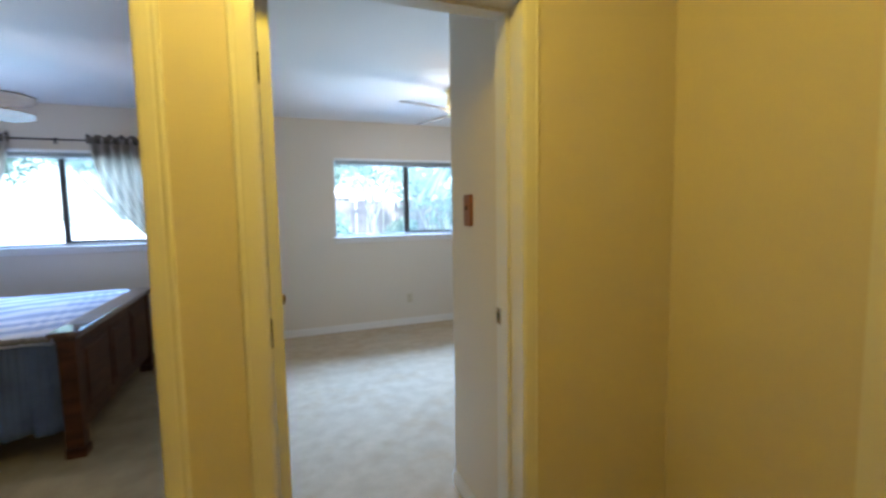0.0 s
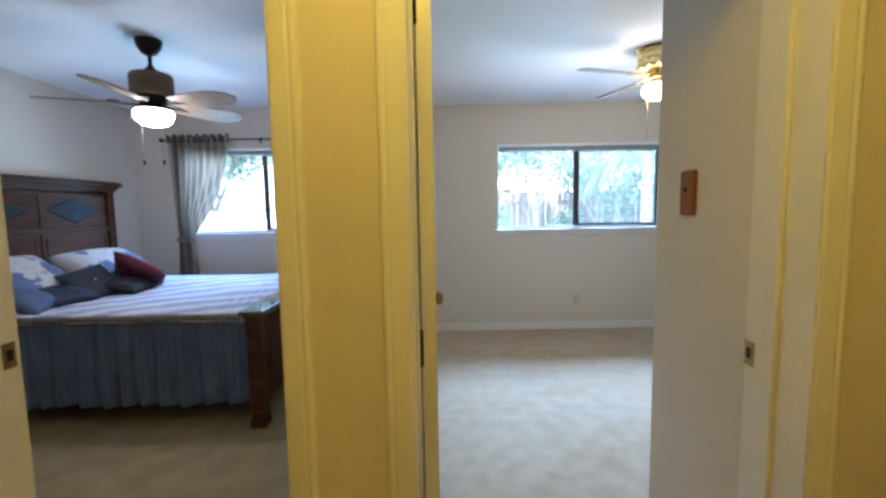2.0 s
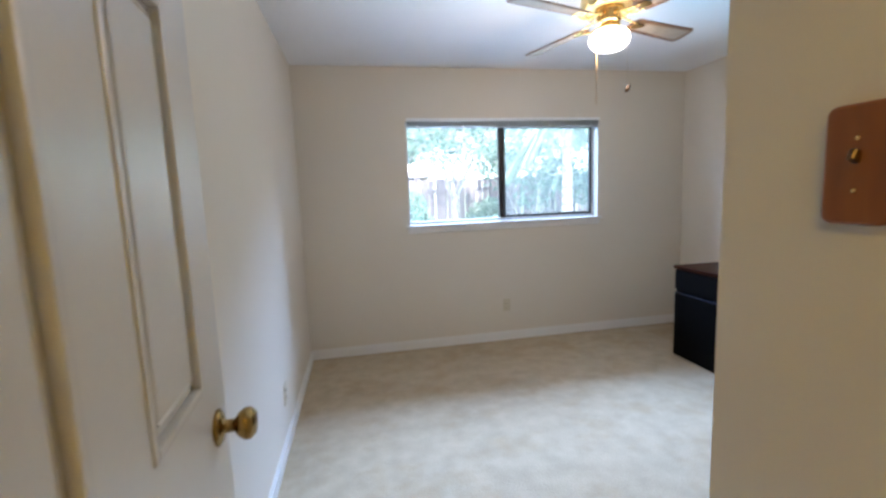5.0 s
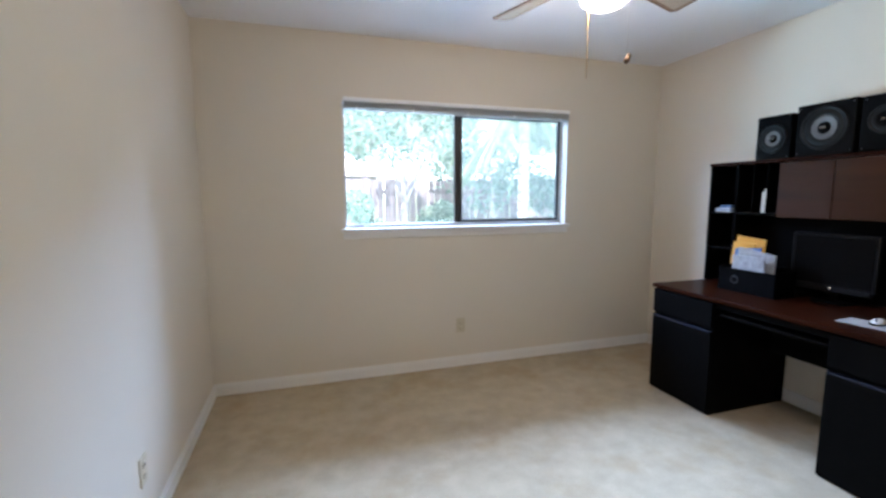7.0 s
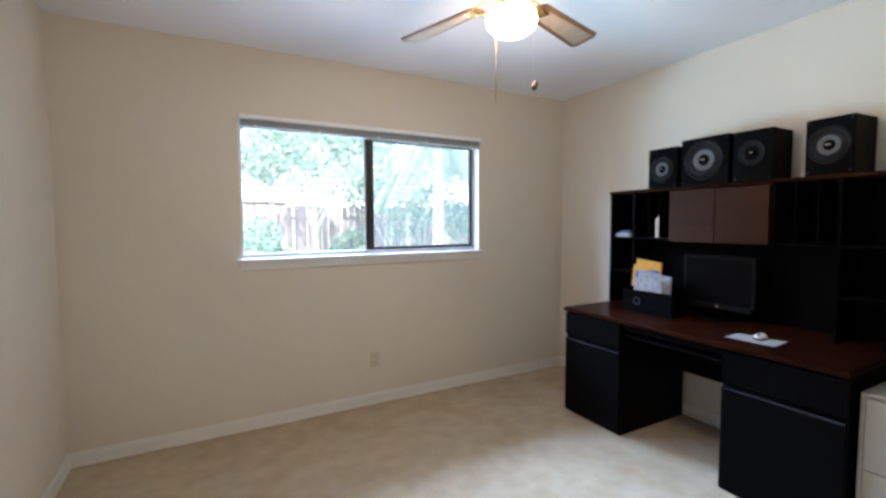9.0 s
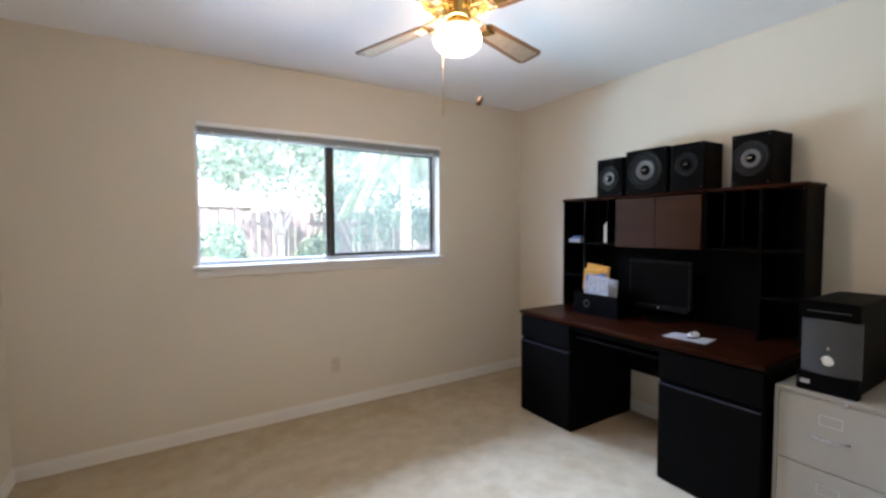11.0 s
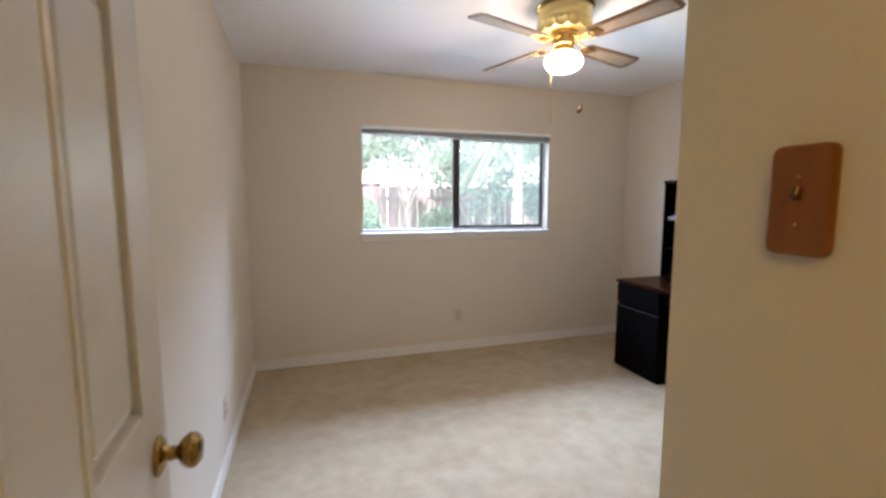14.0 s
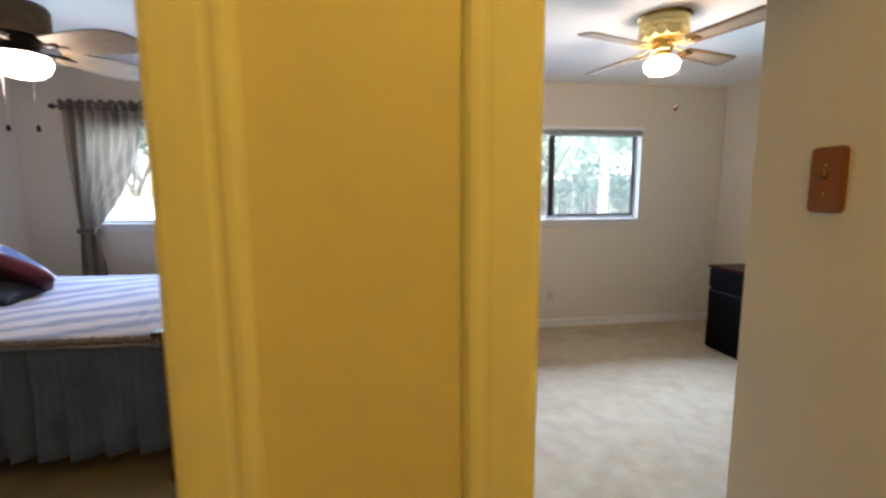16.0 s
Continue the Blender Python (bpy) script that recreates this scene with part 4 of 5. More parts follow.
hb = part("headboard", box(0.02, 0.075, 0.055, BW - 0.055, 0.25, 1.535), M_BED, bed, "tall panelled headboard")
for y in (0.01, BW - 0.095):
    part("head_post", box(0.01, 0.095, y, y + 0.085, 0.0, 1.56, 0.006, 2), M_BED, bed)
bm = bmesh.new()
bx(bm, 0.0, 0.105, -0.010, BW + 0.010, 1.56, 1.585, 0.006, 2)
bx(bm, 0.0, 0.125, -0.028, BW + 0.028, 1.585, 1.612, 0.009, 2)
bx(bm, 0.0, 0.148, -0.050, BW + 0.050, 1.612, 1.640, 0.008, 2)
bx(bm, 0.0, 0.135, -0.038, BW + 0.038, 1.640, 1.652, 0.004)
part("crown_moulding", bm, M_BED, bed, "stepped crown moulding")
w3 = (BW - 0.19 - 0.09) / 2
for k in range(2):
    y0 = 0.095 + 0.03 + k * (w3 + 0.03)
    bm = bmesh.new()
    bx(bm, 0.075, 0.083, y0, y0 + w3, 1.245, 1.515, 0.004)
    fr = part("upper_panel", bm, M_BED, bed)
    bm = bmesh.new()
    c = (y0 + w3 / 2, 1.39)
    a, b = w3 * 0.42, 0.110
    p = [(c[0] - a, c[1]), (c[0], c[1] - b), (c[0] + a, c[1]), (c[0], c[1] + b)]
    f0 = [bm.verts.new((0.083, y, z)) for y, z in p]
    f1 = [bm.verts.new((0.092, y + (c[0] - y) * 0.08, z + (c[1] - z) * 0.08)) for y, z in p]
    bm.faces.new(f1)
    for i in range(4):
        bm.faces.new((f0[i], f0[(i + 1) % 4], f1[(i + 1) % 4], f1[i]))
    part("slate_diamond", bm, M_SLATE, fr, "dark slate diamond inlay")
    bm = bmesh.new()
    board_panel(bm, 0.075, y0, y0 + w3, 0.66, 1.20, 1)
    part("lower_panel", bm, M_BED, bed)
bm = bmesh.new()
bx(bm, 0.075, 0.098, 0.095, BW - 0.095, 1.205, 1.240, 0.005, 2)
part("headboard_rail", bm, M_BED, bed)

FX = 2.00
part("footboard", box(FX + 0.015, FX + 0.070, 0.06, BW - 0.06, 0.14, 0.70), M_BED, bed, "low panelled footboard")
for y in (0.015, BW - 0.10):
    bm = bmesh.new()
    bx(bm, FX, FX + 0.088, y, y + 0.085, 0.06, 0.70, 0.006, 2)
    bx(bm, FX - 0.006, FX + 0.096, y - 0.006, y + 0.091, 0.0, 0.055, 0.012, 2)
    part("foot_post", bm, M_BED, bed)
bm = bmesh.new()
bx(bm, FX - 0.010, FX + 0.098, 0.005, BW - 0.005, 0.70, 0.722, 0.006, 2)
bx(bm, FX - 0.030, FX + 0.120, -0.016, BW + 0.016, 0.722, 0.752, 0.008, 2)
part("footboard_cap", bm, M_BEDCAP, bed, "wide glossy cap moulding")
for k in range(3):
    bm = bmesh.new()
    y0 = 0.125 + k * ((BW - 0.25 + 0.03) / 3)
    board_panel(bm, FX + 0.070, y0, y0 + (BW - 0.25 + 0.03) / 3 - 0.03, 0.22, 0.64, 1)
    part("footboard_panel", bm, M_BED, bed)
for y in (0.045, BW - 0.075):
    part("side_rail", box(0.095, FX, y, y + 0.028, 0.20, 0.40, 0.004), M_BED, bed)
part("mattress", box(0.11, FX - 0.02, 0.075, BW - 0.075, 0.40, 0.675, 0.05, 4), M_WHITEC, bed, "thick mattress under the quilt")


def grid_slab(nx, ny, fn, thick):
    """A closed sheet from a height function over a unit square."""
    bm = bmesh.new()
    top = [[bm.verts.new(fn(i / nx, j / ny)) for j in range(ny + 1)] for i in range(nx + 1)]
    bot = [[bm.verts.new(Vector(fn(i / nx, j / ny)) + Vector(thick)) for j in range(ny + 1)] for i in range(nx + 1)]
    for i in range(nx):
        for j in range(ny):
            bm.faces.new((top[i][j], top[i + 1][j], top[i + 1][j + 1], top[i][j + 1]))
            bm.faces.new((bot[i][j], bot[i][j + 1], bot[i + 1][j + 1], bot[i + 1][j]))
    for i in range(nx):
        for j in (0, ny):
            bm.faces.new((top[i][j], bot[i][j], bot[i + 1][j], top[i + 1][j]))
    for j in range(ny):
        for i in (0, nx):
            bm.faces.new((top[i][j], top[i][j + 1], bot[i][j + 1], bot[i][j]))
    for f in bm.faces:
        f.smooth = True
    return bm


def quilt_at(u, v):
    x, y = -2.84 + u * 1.905, 3.395 + v * 1.63
    e = min(v, 1 - v) * 1.63
    f = (1 - u) * 1.905
    z = 0.756 - 0.014 * math.exp(-e / 0.05) - 0.012 * math.exp(-f / 0.05)
    z += 0.006 * noise.noise((x * 3, y * 3, 0.3)) + 0.004 * noise.noise((x * 9, y * 9, 1.3))
    for w in (0.06, 0.115, 0.17, 0.225):
        z -= 0.011 * math.exp(-(((e if e < f else f) - w) / 0.012) ** 2)
    z -= 0.003 * abs(math.sin(x * 9.0)) ** 8 + 0.003 * abs(math.sin(y * 9.0)) ** 8 if min(e, f) > 0.26 else 0
    return (x, y, z)


quilt = thing("quilt", (0, 0, 0), "pale blue patterned quilt with stitched border on the bed", "quilt")
part("quilt_cover", grid_slab(110, 100, quilt_at, (0, 0, -0.05)), M_COVER, quilt)
for v0, nm in ((0.0, "near"), (1.0, "far")):
    def fringe_at(u, v, v0=v0):
        x = -2.83 + u * 1.89
        s = -1 if v0 == 0 else 1
        return (x, 3.395 + v0 * 1.63 + s * (0.004 + 0.010 * v + 0.004 * math.sin(x * 90)), 0.738 - 0.030 * v + 0.002 * math.sin(x * 140))
    part("fringe", grid_slab(260, 2, fringe_at, (0, 0.006 if v0 == 0 else -0.006, 0)), M_FRINGE, quilt, "brown tasselled edge")

skirt = thing("bed_skirt", (0, 0, 0), "gathered blue-grey cotton skirt hanging round the bed", "bed skirt")
for v0 in (0, 1):
    def drape_at(u, v, v0=v0):
        x = -2.82 + u * 1.892
        s = -1 if v0 == 0 else 1
        amp = 0.004 + 0.019 * v ** 0.6
        a = x * 48 + 5.0 * noise.noise((x * 2.6, v0 * 7.0, 0.4)) + 0.5 * noise.noise((x * 5.0, v * 1.4, 2.0))
        wave = math.sin(a) + 0.4 * math.sin(2 * a + 0.8) + 0.8 * noise.noise((x * 11, v * 0.9, v0 * 3.0)) + (0.5 * (1 - v)) * math.sin(x * 190)
        return (x + 0.006 * v * math.sin(x * 31), 3.415 + v0 * 1.59 + s * (amp * wave + 0.014 * v), 0.726 - v * (0.556 + 0.008 * math.sin(x * 13)))
    part("drape", grid_slab(520, 12, drape_at, (0, 0.006 if v0 == 0 else -0.006, 0)), M_SKIRT, skirt)


def pillow(name, at, rot, w, h, t, material, label, piping=None):
    """A stuffed pillow with pinched corners, in its own plane, then turned."""
    ob = thing(name, at, label, "pillow", "pillows on the bed")
    ob.matrix_basis = pose(*at, *rot)
    bm = bmesh.new()
    n = 22
    sides = []
    for s in (1, -1):
        rows = []
        for i in range(n + 1):
            row = []
            for j in range(n + 1):
                a, b = 2 * i / n - 1, 2 * j / n - 1
                fat = (max(0, 1 - a * a) * max(0, 1 - b * b)) ** 0.42
                pin = 1 - 0.07 * (1 - abs(a) ** 2) * abs(b) ** 3
                pin2 = 1 - 0.07 * (1 - abs(b) ** 2) * abs(a) ** 3
                cr = 0.006 * noise.noise((a * 3 + at[0] * 9, b * 3 + at[1] * 7, s * 2.0)) * fat
                row.append(bm.verts.new((a * w / 2 * pin2, b * h / 2 * pin, s * (t / 2 * fat + cr))))
            rows.append(row)
        sides.append(rows)
        for i in range(n):
            for j in range(n):
                bm.faces.new((rows[i][j], rows[i + 1][j], rows[i + 1][j + 1], rows[i][j + 1]))
    bmesh.ops.remove_doubles(bm, verts=bm.verts, dist=1e-5)
    for f in bm.faces:
        f.smooth = True
    part("cushion", bm, material, ob)
    if piping:
        part("button", lathe([(0, 0), (0.012, 0.0), (0.009, 0.006), (0, 0.008)], 12, pose(0, 0, t / 2 - 0.002)), piping, ob)


pillow("pillow", (-2.60, 3.78, 0.900), (0, 36, 4), 0.52, 0.70, 0.20, M_WHITEC, "cream sham with blue print propped on the headboard")
pillow("pillow", (-2.58, 4.56, 0.885), (0, 32, -5), 0.52, 0.72, 0.24, M_WHITEC, "white and blue sham propped on the headboard")
pillow("pillow", (-2.36, 3.54, 0.815), (8, 20, 12), 0.30, 0.26, 0.12, M_SKIRT, "crumpled blue-grey cushion at the bed's edge")
pillow("pillow", (-2.32, 3.74, 0.805), (0, 14, -20), 0.30, 0.34, 0.11, M_NAVY, "crumpled navy cushion among the pile")
pillow("pillow", (-2.29, 3.98, 0.838), (14, 46, -8), 0.32, 0.33, 0.13, M_NAVY, "navy square cushion with a button", M_CHROME)
pillow("pillow", (-2.24, 4.42, 0.855), (-26, 32, 22), 0.40, 0.60, 0.15, M_RED, "burgundy cushion leaning on the shams")
pillow("pillow", (-2.14, 4.15, 0.802), (0, 14, 8), 0.26, 0.36, 0.11, M_CHAR, "charcoal cushion lying on the quilt")


# ---- bedroom: curtains ----
rod = thing("curtain_rod", (0, 0, 0), "thin dark metal curtain rod over the bedroom window", "curtain rod")
bm = bmesh.new()
tube(bm, (-2.58, 5.425, 2.105), (-0.60, 5.425, 2.105), 0.008, seg=12)
part("rod", bm, M_GROUT, rod)
for x in (-2.595, -0.585):
    part("finial", lathe([(0, -0.03), (0.012, -0.026), (0.022, -0.008), (0.022, 0.006), (0.010, 0.022), (0, 0.03)], 16, pose(x, 5.425, 2.105, 0, 90, 0)), M_GROUT, rod)
for x in (-2.50, -1.60, -0.68):
    bm = bmesh.new()
    bx(bm, x - 0.006, x + 0.006, 5.425, 5.505, 2.099, 2.111)
    bx(bm, x - 0.012, x + 0.012, 5.499, 5.505, 2.075, 2.135, 0.002)
    part("bracket", bm, M_GROUT, rod)


def curtain(xo, xi, tie, label):
    """One panel: wide at the rod, swept to its outer side and held by a tie, then a tail."""
    t = thing("curtain", (0, 0, 0), label, "curtain", "bedroom curtains")
    s = 1 if xi > xo else -1
    tie_w, z_top, z_tie, z_low = 0.12, 2.125, 1.07, 0.05

    def sheet_at(u, v):
        z = z_top + (z_low - z_top) * v
        if z > z_tie:
            k = (z_top - z) / (z_top - z_tie)
            inner = xi + (tie + s * tie_w / 2 - xi) * (k ** 2.1)
            outer = xo + (tie - s * tie_w / 2 - xo) * (k ** 2.2)
        else:
            k = (z_tie - z) / (z_tie - z_low)
            inner = tie + s * (tie_w / 2 + 0.06 * math.sin(min(1, k * 2) * 1.57))
            outer = tie - s * (tie_w / 2 + 0.03 * math.sin(min(1, k * 2) * 1.57))
        gather = 0.026 + 0.014 * noise.noise((u * 4, v * 2, s * 2.0))
        y = 5.425 + gather * math.sin(u * 2 * math.pi * 9 + 1.2 * noise.noise((u * 3, v * 1.2, s))) + 0.006 * noise.noise((u * 8, v * 5, 0))
        if v < 0.03:
            y += 0.012 * math.sin(u * 150)
            z += 0.010 * math.sin(u * 97)
        return (outer + (inner - outer) * u, y, z)
    part("cloth", grid_slab(150, 60, sheet_at, (0, 0.0035, 0)), M_CURTAIN, t)

    def ruffle_at(u, v):
        a = u * 2 * math.pi * 22
        return (xo - s * 0.01 + (xi - xo + s * 0.03) * u, 5.412 + 0.020 * math.sin(a) - 0.004, 2.150 - 0.075 * v + 0.014 * math.sin(a * 0.37 + 1) * (1 - v))
    part("ruffled_heading", grid_slab(180, 6, ruffle_at, (0, 0.012, 0)), M_CURTAIN_D, t, "bunched darker heading")
    part("tie_back", box(tie - tie_w / 2 - 0.012, tie + tie_w / 2 + 0.012, 5.385, 5.462, z_tie - 0.022, z_tie + 0.022, 0.014, 2), M_CURTAIN_D, t, "dark fabric tie-back")


curtain(-2.53, -1.92, -2.42, "sheer taupe curtain swept aside with a tie-back")
curtain(-0.62, -1.32, -0.74, "sheer taupe curtain swept aside on the far end")

# ---- bedroom: ceiling fan ----
bf = thing("ceiling_fan", (-1.54, 3.66, H - 0.02), "dark bronze ceiling fan with leaf blades and lit bowl", "ceiling fan")
part("canopy", lathe([(0, -0.075), (0.022, -0.075), (0.045, -0.060), (0.070, -0.020), (0.076, 0.012), (0.076, 0.02), (0, 0.02)], 32), M_BRONZE, bf)
bm = bmesh.new()
tube(bm, (0, 0, -0.16), (0, 0, -0.07), 0.012, seg=14)
part("down_rod", bm, M_BRONZE, bf)
part("yoke", lathe([(0, -0.195), (0.060, -0.195), (0.045, -0.165), (0.024, -0.150), (0.018, -0.135), (0, -0.135)], 24), M_BRONZE, bf)
part("motor_housing", lathe([(0, -0.328), (0.110, -0.328), (0.122, -0.318), (0.122, -0.205), (0.112, -0.190), (0, -0.190)], 40), M_FANWOOD, bf, "brown rattan-look motor housing")
part("switch_housing", lathe([(0, -0.398), (0.062, -0.398), (0.072, -0.385), (0.075, -0.352), (0.095, -0.328), (0, -0.328)], 32), M_BRONZE, bf)
for a in (58, 130, 202, 274, 346):
    bl, _ = blade_mesh(0.46, 0.10, 0.185, True, False)
    m = pose(0, 0, -0.372, 0, 0, a) @ pose(0.155, 0, 0, -14, 0, 0)
    bmesh.ops.transform(bl, matrix=m, verts=bl.verts)
    blade = part("blade", bl, M_FANBLADE, bf, "tan leaf-shaped blade")
    bm = bmesh.new()
    bx(bm, 0.07, 0.19, -0.014, 0.014, -0.384, -0.376, 0.003)
    bx(bm, 0.165, 0.23, -0.034, 0.034, -0.383, -0.378, 0.003, m=pose(0, 0, 0, 6, 0, 0))
    bmesh.ops.transform(bm, matrix=pose(0, 0, 0, 0, 0, a), verts=bm.verts)
    part("blade_iron", bm, M_BRONZE, bf)
part("fitter", lathe([(0, -0.416), (0.104, -0.416), (0.108, -0.408), (0.096, -0.398), (0, -0.398)], 32), M_BRONZE, bf)
part("globe", lathe([(0, -0.512), (0.040, -0.510), (0.076, -0.499), (0.100, -0.478), (0.112, -0.448), (0.112, -0.428), (0.106, -0.414), (0, -0.414)], 40), M_GLOBE, bf, "glowing frosted bowl").visible_shadow = False
for x, y in ((-0.05, -0.05), (0.06, -0.03)):
    bm = bmesh.new()
    tube(bm, (x, y, -0.72), (x, y, -0.39), 0.0012, seg=6)
    part("pull_chain", bm, M_CHROME, bf)
    part("pull_fob", lathe([(0, -0.03), (0.008, -0.025), (0.009, -0.005), (0.004, 0.004), (0, 0.006)], 12, pose(x, y, -0.73)), M_BRONZE, bf)


# ---- outside ----
GZ = -0.15
bm = bmesh.new()
bx(bm, -900, 900, 5.66, 1500, GZ - 0.2, GZ)
bx(bm, -900, 900, -900, -1.2, GZ - 0.2, GZ)
tagged(part("ground", bm, M_GRASS), "dry sunlit back lawn", "lawn", kind="structure")
# Unseen slab, added pale to bounce sunlight up through the windows.
tagged(part("patio", box(-9.0, 8.0, 6.3, 9.2, GZ, GZ + 0.05, 0.01), M_PAVE), "unseen pale slab added to bounce sunlight on to the ceilings", "patio", kind="structure")
tagged(part("path", box(-9.0, -0.3, 9.2, 11.8, GZ, GZ + 0.05, 0.01), M_PAVE), "pale concrete path along the garden wall", "path", kind="structure")
shell("eave", box(-3.30, 3.95, 6.05, 6.25, H + 0.02, H + 0.20), M_TRIM, "painted roof fascia", "eave")

fence = thing("fence", (0, 12.0, GZ), "weathered grey-brown board fence at the end of the yard", "fence")
rng = random.Random(4)
plank = {}
for k in range(4):
    h = 1.86 + 0.012 * k
    bm = bmesh.new()
    bx(bm, -0.066, 0.066, -0.009, 0.009, 0.02, h, 0.003)
    plank[k] = to_mesh("board", bm, M_FENCE)
for i in range(76):
    b = new("board", plank[rng.randrange(4)])
    b.parent = fence
    b.matrix_basis = pose(-0.4 + i * 0.146, rng.uniform(-0.004, 0.004), 0, 0, rng.uniform(-0.5, 0.5), rng.uniform(-1.5, 1.5))
for i in range(6):
    part("post", box(-0.35 + i * 2.2, -0.25 + i * 2.2, 0.03, 0.13, 0, 1.95, 0.006), M_FENCE, fence)
for z in (0.35, 1.55):
    part("rail", box(-0.45, 10.7, 0.012, 0.05, z, z + 0.09), M_FENCE, fence)

wf = thing("garden_wall", (-9.0, 11.9, GZ), "pale sunlit rendered garden wall", "garden wall")
part("wall_panel", box(0, 8.45, 0, 0.18, 0, 1.40, 0.01), M_PAVE, wf)
part("coping", box(-0.02, 8.47, -0.03, 0.21, 1.40, 1.46, 0.01), M_PAVE, wf)

shed = thing("shed", (-0.4, 13.0, GZ), "low garden shed with a tan shingle roof", "shed")
part("wall", box(0.15, 2.75, 0.2, 2.8, 0, 2.06), M_STUCCO, shed)
bm = bmesh.new()
v = [bm.verts.new(c) for c in ((-0.1, -0.1, 2.06), (3.2, -0.1, 2.06), (3.2, 3.1, 2.06), (-0.1, 3.1, 2.06), (1.1, 1.5, 2.62), (2.0, 1.5, 2.62))]
for f in ((0, 1, 5, 4), (1, 2, 5), (2, 3, 4, 5), (3, 0, 4), (3, 2, 1, 0)):
    bm.faces.new([v[i] for i in f])
part("roof", bm, M_ROOF, shed, "tan hipped roof")
part("fascia", box(-0.12, 3.22, -0.14, -0.1, 1.98, 2.09, 0.004), M_TRIM, shed)


def foliage(name, clumps, count, size, material, parent, seed, droop=0.0):
    """A crown of many small pointed leaves scattered in uneven clumps."""
    r = np.random.RandomState(seed)
    w = np.array([c[3] ** 2 for c in clumps])
    pick = r.choice(len(clumps), count, p=w / w.sum())
    C = np.array([c[:3] for c in clumps])[pick]
    R = np.array([c[3] for c in clumps])[pick]
    d = r.normal(size=(count, 3))
    d /= np.linalg.norm(d, axis=1)[:, None]
    pos = C + d * (R * r.uniform(0.35, 1.0, count) ** 0.6)[:, None] * np.array([1, 1, 0.8])
    ax = r.normal(size=(count, 3))
    ax[:, 2] -= droop
    ax /= np.linalg.norm(ax, axis=1)[:, None]
    sd = np.cross(ax, r.normal(size=(count, 3)))
    sd /= np.linalg.norm(sd, axis=1)[:, None]
    L = size * r.uniform(0.6, 1.3, count)[:, None]
    nm = np.cross(ax, sd)
    p0, p1 = pos - ax * L, pos + ax * L
    p2, p3 = pos + sd * L * 0.42 + nm * L * 0.15, pos - sd * L * 0.42 + nm * L * 0.15
    verts = np.stack([p0, p2, p1, p3], 1).reshape(-1, 3)
    faces = np.arange(count * 4).reshape(-1, 4)
    me = bpy.data.meshes.new(name)
    me.from_pydata(verts.tolist(), [], faces.tolist())
    me.materials.append(material)
    ob = new(name, me)
    ob.parent = parent
    return ob


def limb(bm, pts, r0, r1):
    n = len(pts) - 1
    for i in range(n):
        tube(bm, pts[i], pts[i + 1], r0 + (r1 - r0) * i / n, r0 + (r1 - r0) * (i + 1) / n, 9)


def tree(at, height, spread, leaves, size, seed, label, trunk_r=0.09, forks=5, base=0.8):
    t = thing("tree", at, label, "tree", "yard trees")
    r = random.Random(seed)
    bm = bmesh.new()
    fork = Vector((0.05, 0, base))
    limb(bm, [(0, 0, 0), (0.04, 0.02, base * 0.5), fork], trunk_r, trunk_r * 0.8)
    clumps = []
    for k in range(forks):
        a = 2 * math.pi * k / forks + r.uniform(-0.4, 0.4)
        tip = fork + Vector((math.cos(a) * spread * r.uniform(0.45, 0.8), math.sin(a) * spread * r.uniform(0.3, 0.6), (height - base) * r.uniform(0.45, 0.85)))
        mid = fork.lerp(tip, 0.5) + Vector((r.uniform(-0.15, 0.15), r.uniform(-0.15, 0.15), r.uniform(-0.05, 0.2)))
        limb(bm, [fork, fork.lerp(mid, 0.5) + Vector((r.uniform(-0.08, 0.08), 0, 0.03)), mid, tip], trunk_r * 0.6, trunk_r * 0.16)
        for _ in range(4):
            q = mid.lerp(tip, r.uniform(0.3, 1.2)) + Vector((r.uniform(-0.4, 0.4), r.uniform(-0.4, 0.4), r.uniform(-0.1, 0.45)))
            limb(bm, [mid.lerp(tip, 0.4), q], trunk_r * 0.2, trunk_r * 0.08)
            clumps.append((*q, r.uniform(0.3, 0.62)))
        clumps.append((*tip, r.uniform(0.4, 0.7)))
    part("trunk", bm, M_BARK, t, "pale forking trunk and limbs")
    foliage("crown", clumps, leaves, size, M_LEAF, t, seed)
    return t


tree((2.36, 10.4, GZ), 3.9, 1.25, 3000, 0.060, 11, "crooked small tree with pale limbs and bright leaves", 0.085, 4, 1.38)
tree((0.6, 14.8, GZ), 5.0, 2.2, 2200, 0.10, 12, "leafy tree behind the shed", 0.14, 6, 1.8)
tree((5.2, 15.0, GZ), 6.0, 3.0, 4500, 0.11, 13, "tall leafy tree behind the fence", 0.16, 6, 1.7)
tree((9.0, 14.0, GZ), 5.0, 2.6, 4500, 0.11, 14, "leafy tree at the yard's corner", 0.14, 6, 1.6)
tree((-3.3, 13.6, GZ), 4.6, 1.6, 3500, 0.09, 15, "leafy tree behind the garden wall", 0.12, 6, 1.5)
tree((-6.4, 13.8, GZ), 4.8, 1.7, 3500, 0.09, 16, "second leafy tree behind the garden wall", 0.12, 6, 1.5)
tree((2.6, 19.0, GZ), 7.5, 4.5, 2500, 0.16, 17, "distant broad tree beyond the yard", 0.25, 7, 3.0)


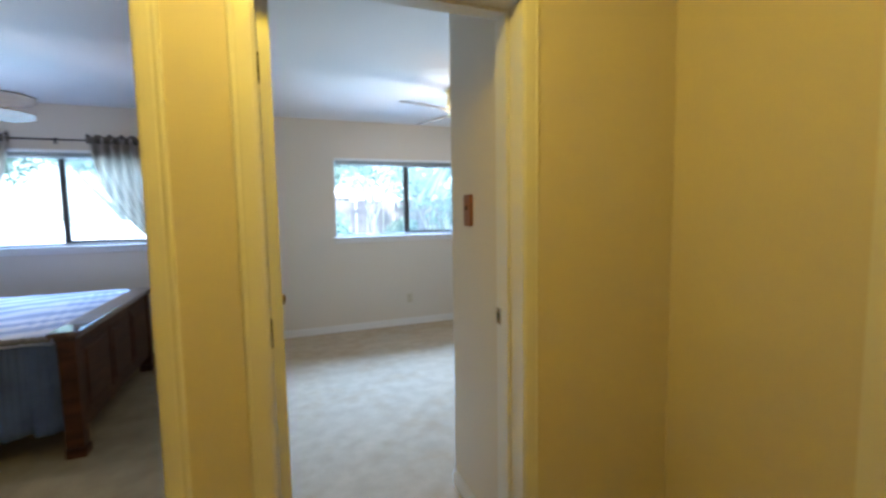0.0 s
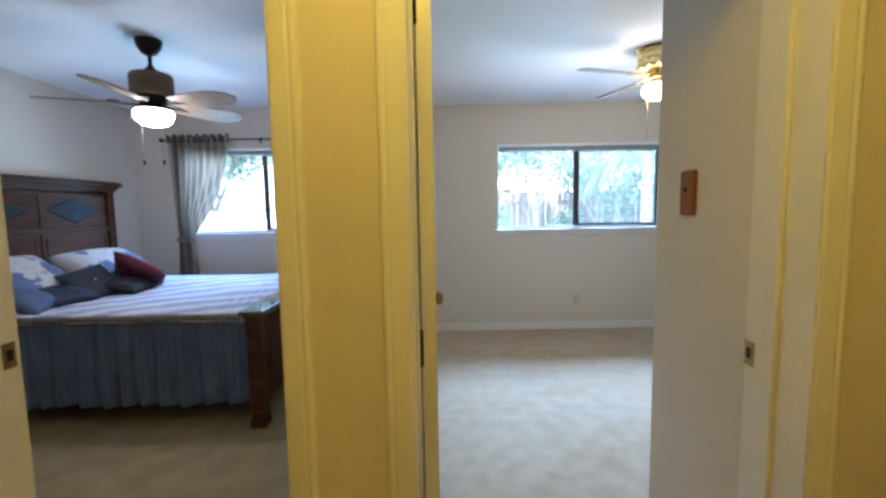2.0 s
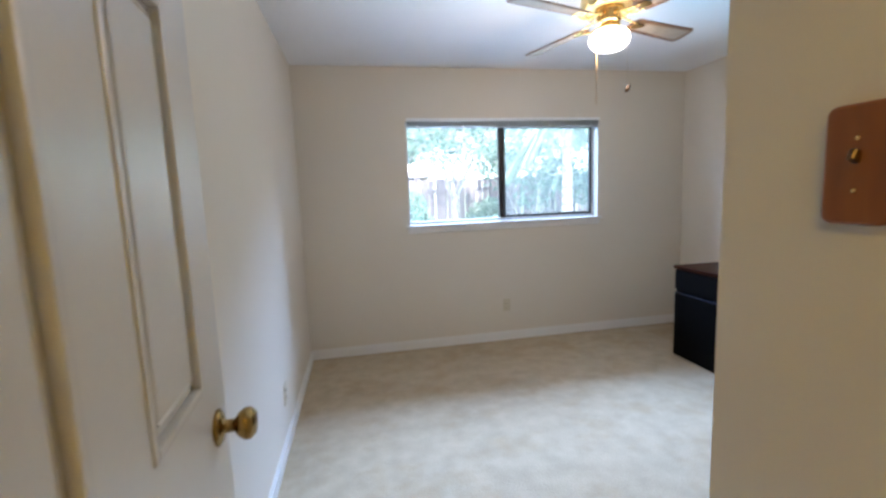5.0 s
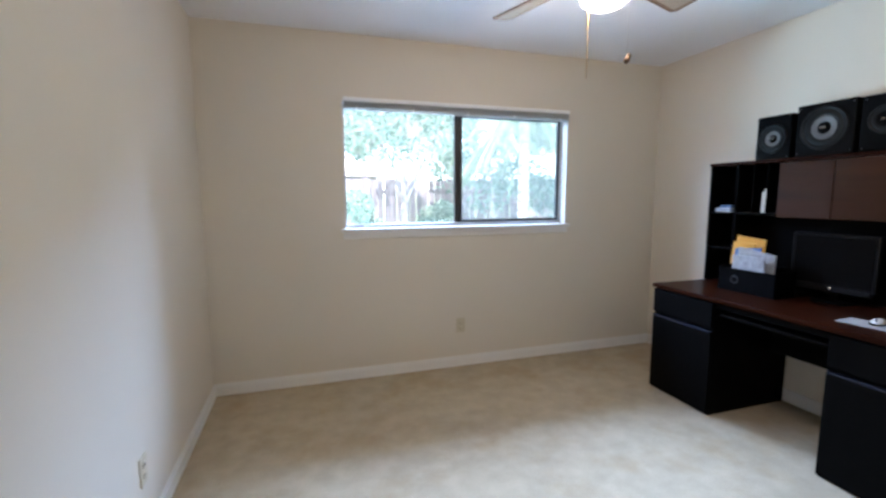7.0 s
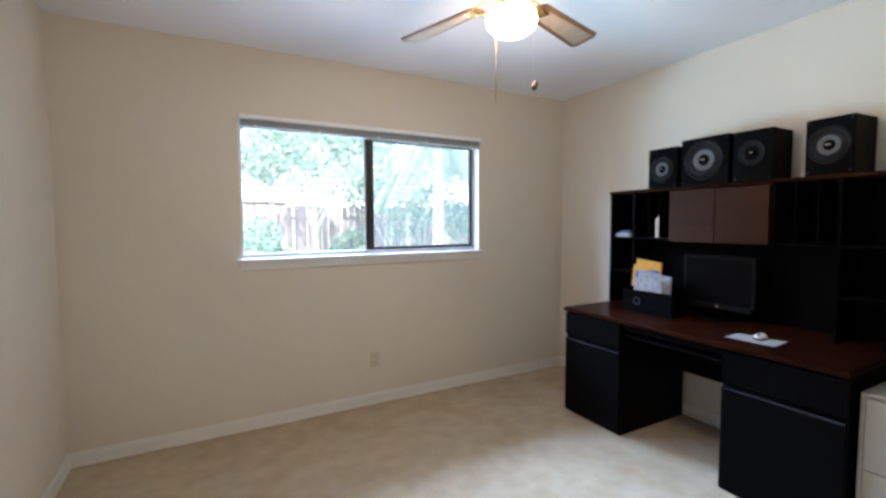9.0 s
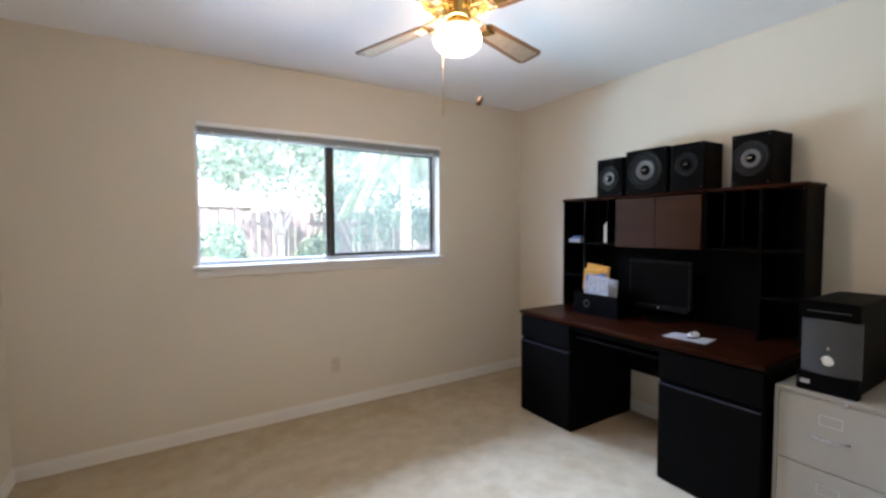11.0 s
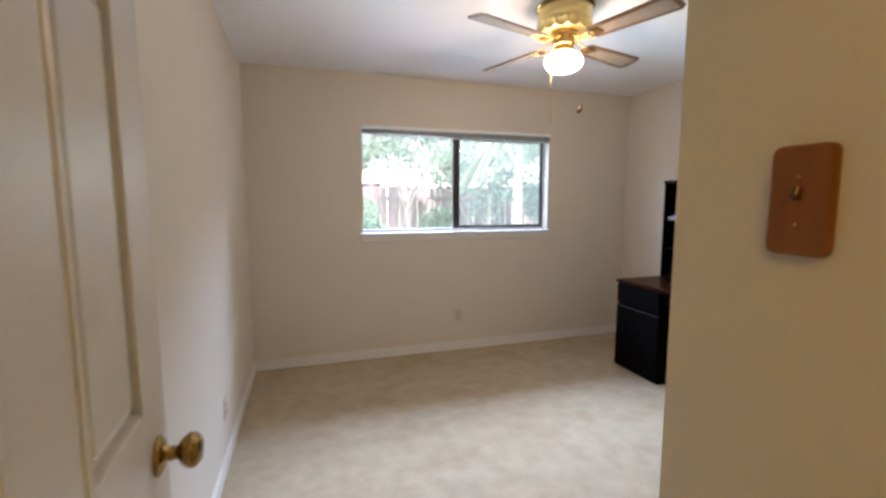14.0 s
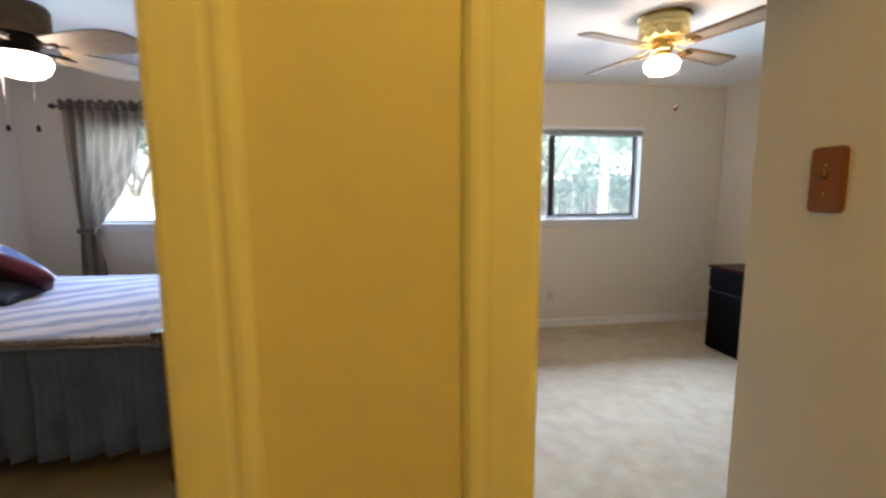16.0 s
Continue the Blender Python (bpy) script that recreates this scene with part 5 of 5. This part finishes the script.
def shrub(at, r0, count, seed, label):
    t = thing("shrub", at, label, "shrub", "yard shrubs")
    r = random.Random(seed)
    bm = bmesh.new()
    clumps = []
    for k in range(9):
        a = r.uniform(0, 6.28)
        q = Vector((math.cos(a) * r0 * r.uniform(0.2, 0.8), math.sin(a) * r0 * 0.6 * r.uniform(0.2, 0.8), r0 * r.uniform(0.6, 2.1)))
        limb(bm, [(q.x * 0.15, q.y * 0.15, 0), q], 0.014, 0.005)
        clumps.append((*q, r0 * r.uniform(0.3, 0.5)))
    part("stems", bm, M_BARK, t)
    foliage("leaves", clumps, count, 0.05, M_LEAF, t, seed)


shrub((1.42, 9.9, GZ), 0.66, 3600, 21, "dense green shrub by the fence")
shrub((3.2, 11.2, GZ), 0.6, 1800, 22, "green shrub under the tree")
shrub((6.7, 10.8, GZ), 0.75, 2400, 23, "dark green shrub behind the palm")
tree((4.45, 11.4, GZ), 3.3, 1.5, 2800, 0.075, 26, "young bushy tree between fence and palm", 0.05, 6, 0.45)
shrub((5.65, 10.8, GZ), 0.85, 3000, 24, "green shrub beside the fence")
shrub((8.3, 10.6, GZ), 0.8, 2000, 25, "large green shrub in the corner")

palm = thing("palm_tree", (4.68, 10.0, GZ), "palm with a pale ringed trunk and drooping fronds", "palm")
bm = bmesh.new()
for i in range(19):
    z0 = i * 0.17
    lathe([(0, z0), (0.112 - 0.001 * i, z0), (0.118 - 0.001 * i, z0 + 0.13), (0.106 - 0.001 * i, z0 + 0.17), (0, z0 + 0.17)], 14, None, bm)
part("trunk", bm, M_BARK, palm, "pale ringed trunk")
rp = random.Random(9)
for k in range(32):
    a, up = 2 * math.pi * k / 32 + rp.uniform(-0.15, 0.15), rp.uniform(-0.5, 1.0)
    L = rp.uniform(0.9, 1.5)
    spine = []
    for i in range(9):
        u = i / 8
        spine.append(Vector((math.cos(a) * L * u, math.sin(a) * L * u, 3.18 + up * 0.55 * L * u - 0.95 * L * u * u)))
    vs, fs = [], []
    for i in range(1, 9):
        for s in (-1, 1):
            for q in range(3):
                p = spine[i - 1].lerp(spine[i], q / 3)
                side = Vector((-math.sin(a), math.cos(a), 0)) * s
                tip = p + side * 0.30 * (1 - 0.6 * i / 8) + Vector((math.cos(a) * 0.12, math.sin(a) * 0.12, -0.26))
                w = Vector((math.cos(a), math.sin(a), 0)) * 0.022
                b0 = len(vs)
                vs += [p - w, p + w, tip]
                fs.append((b0, b0 + 1, b0 + 2))
    me = bpy.data.meshes.new("frond")
    me.from_pydata([tuple(v) for v in vs], [], fs)
    me.materials.append(M_PALM)
    fr = new("frond", me)
    fr.parent = palm
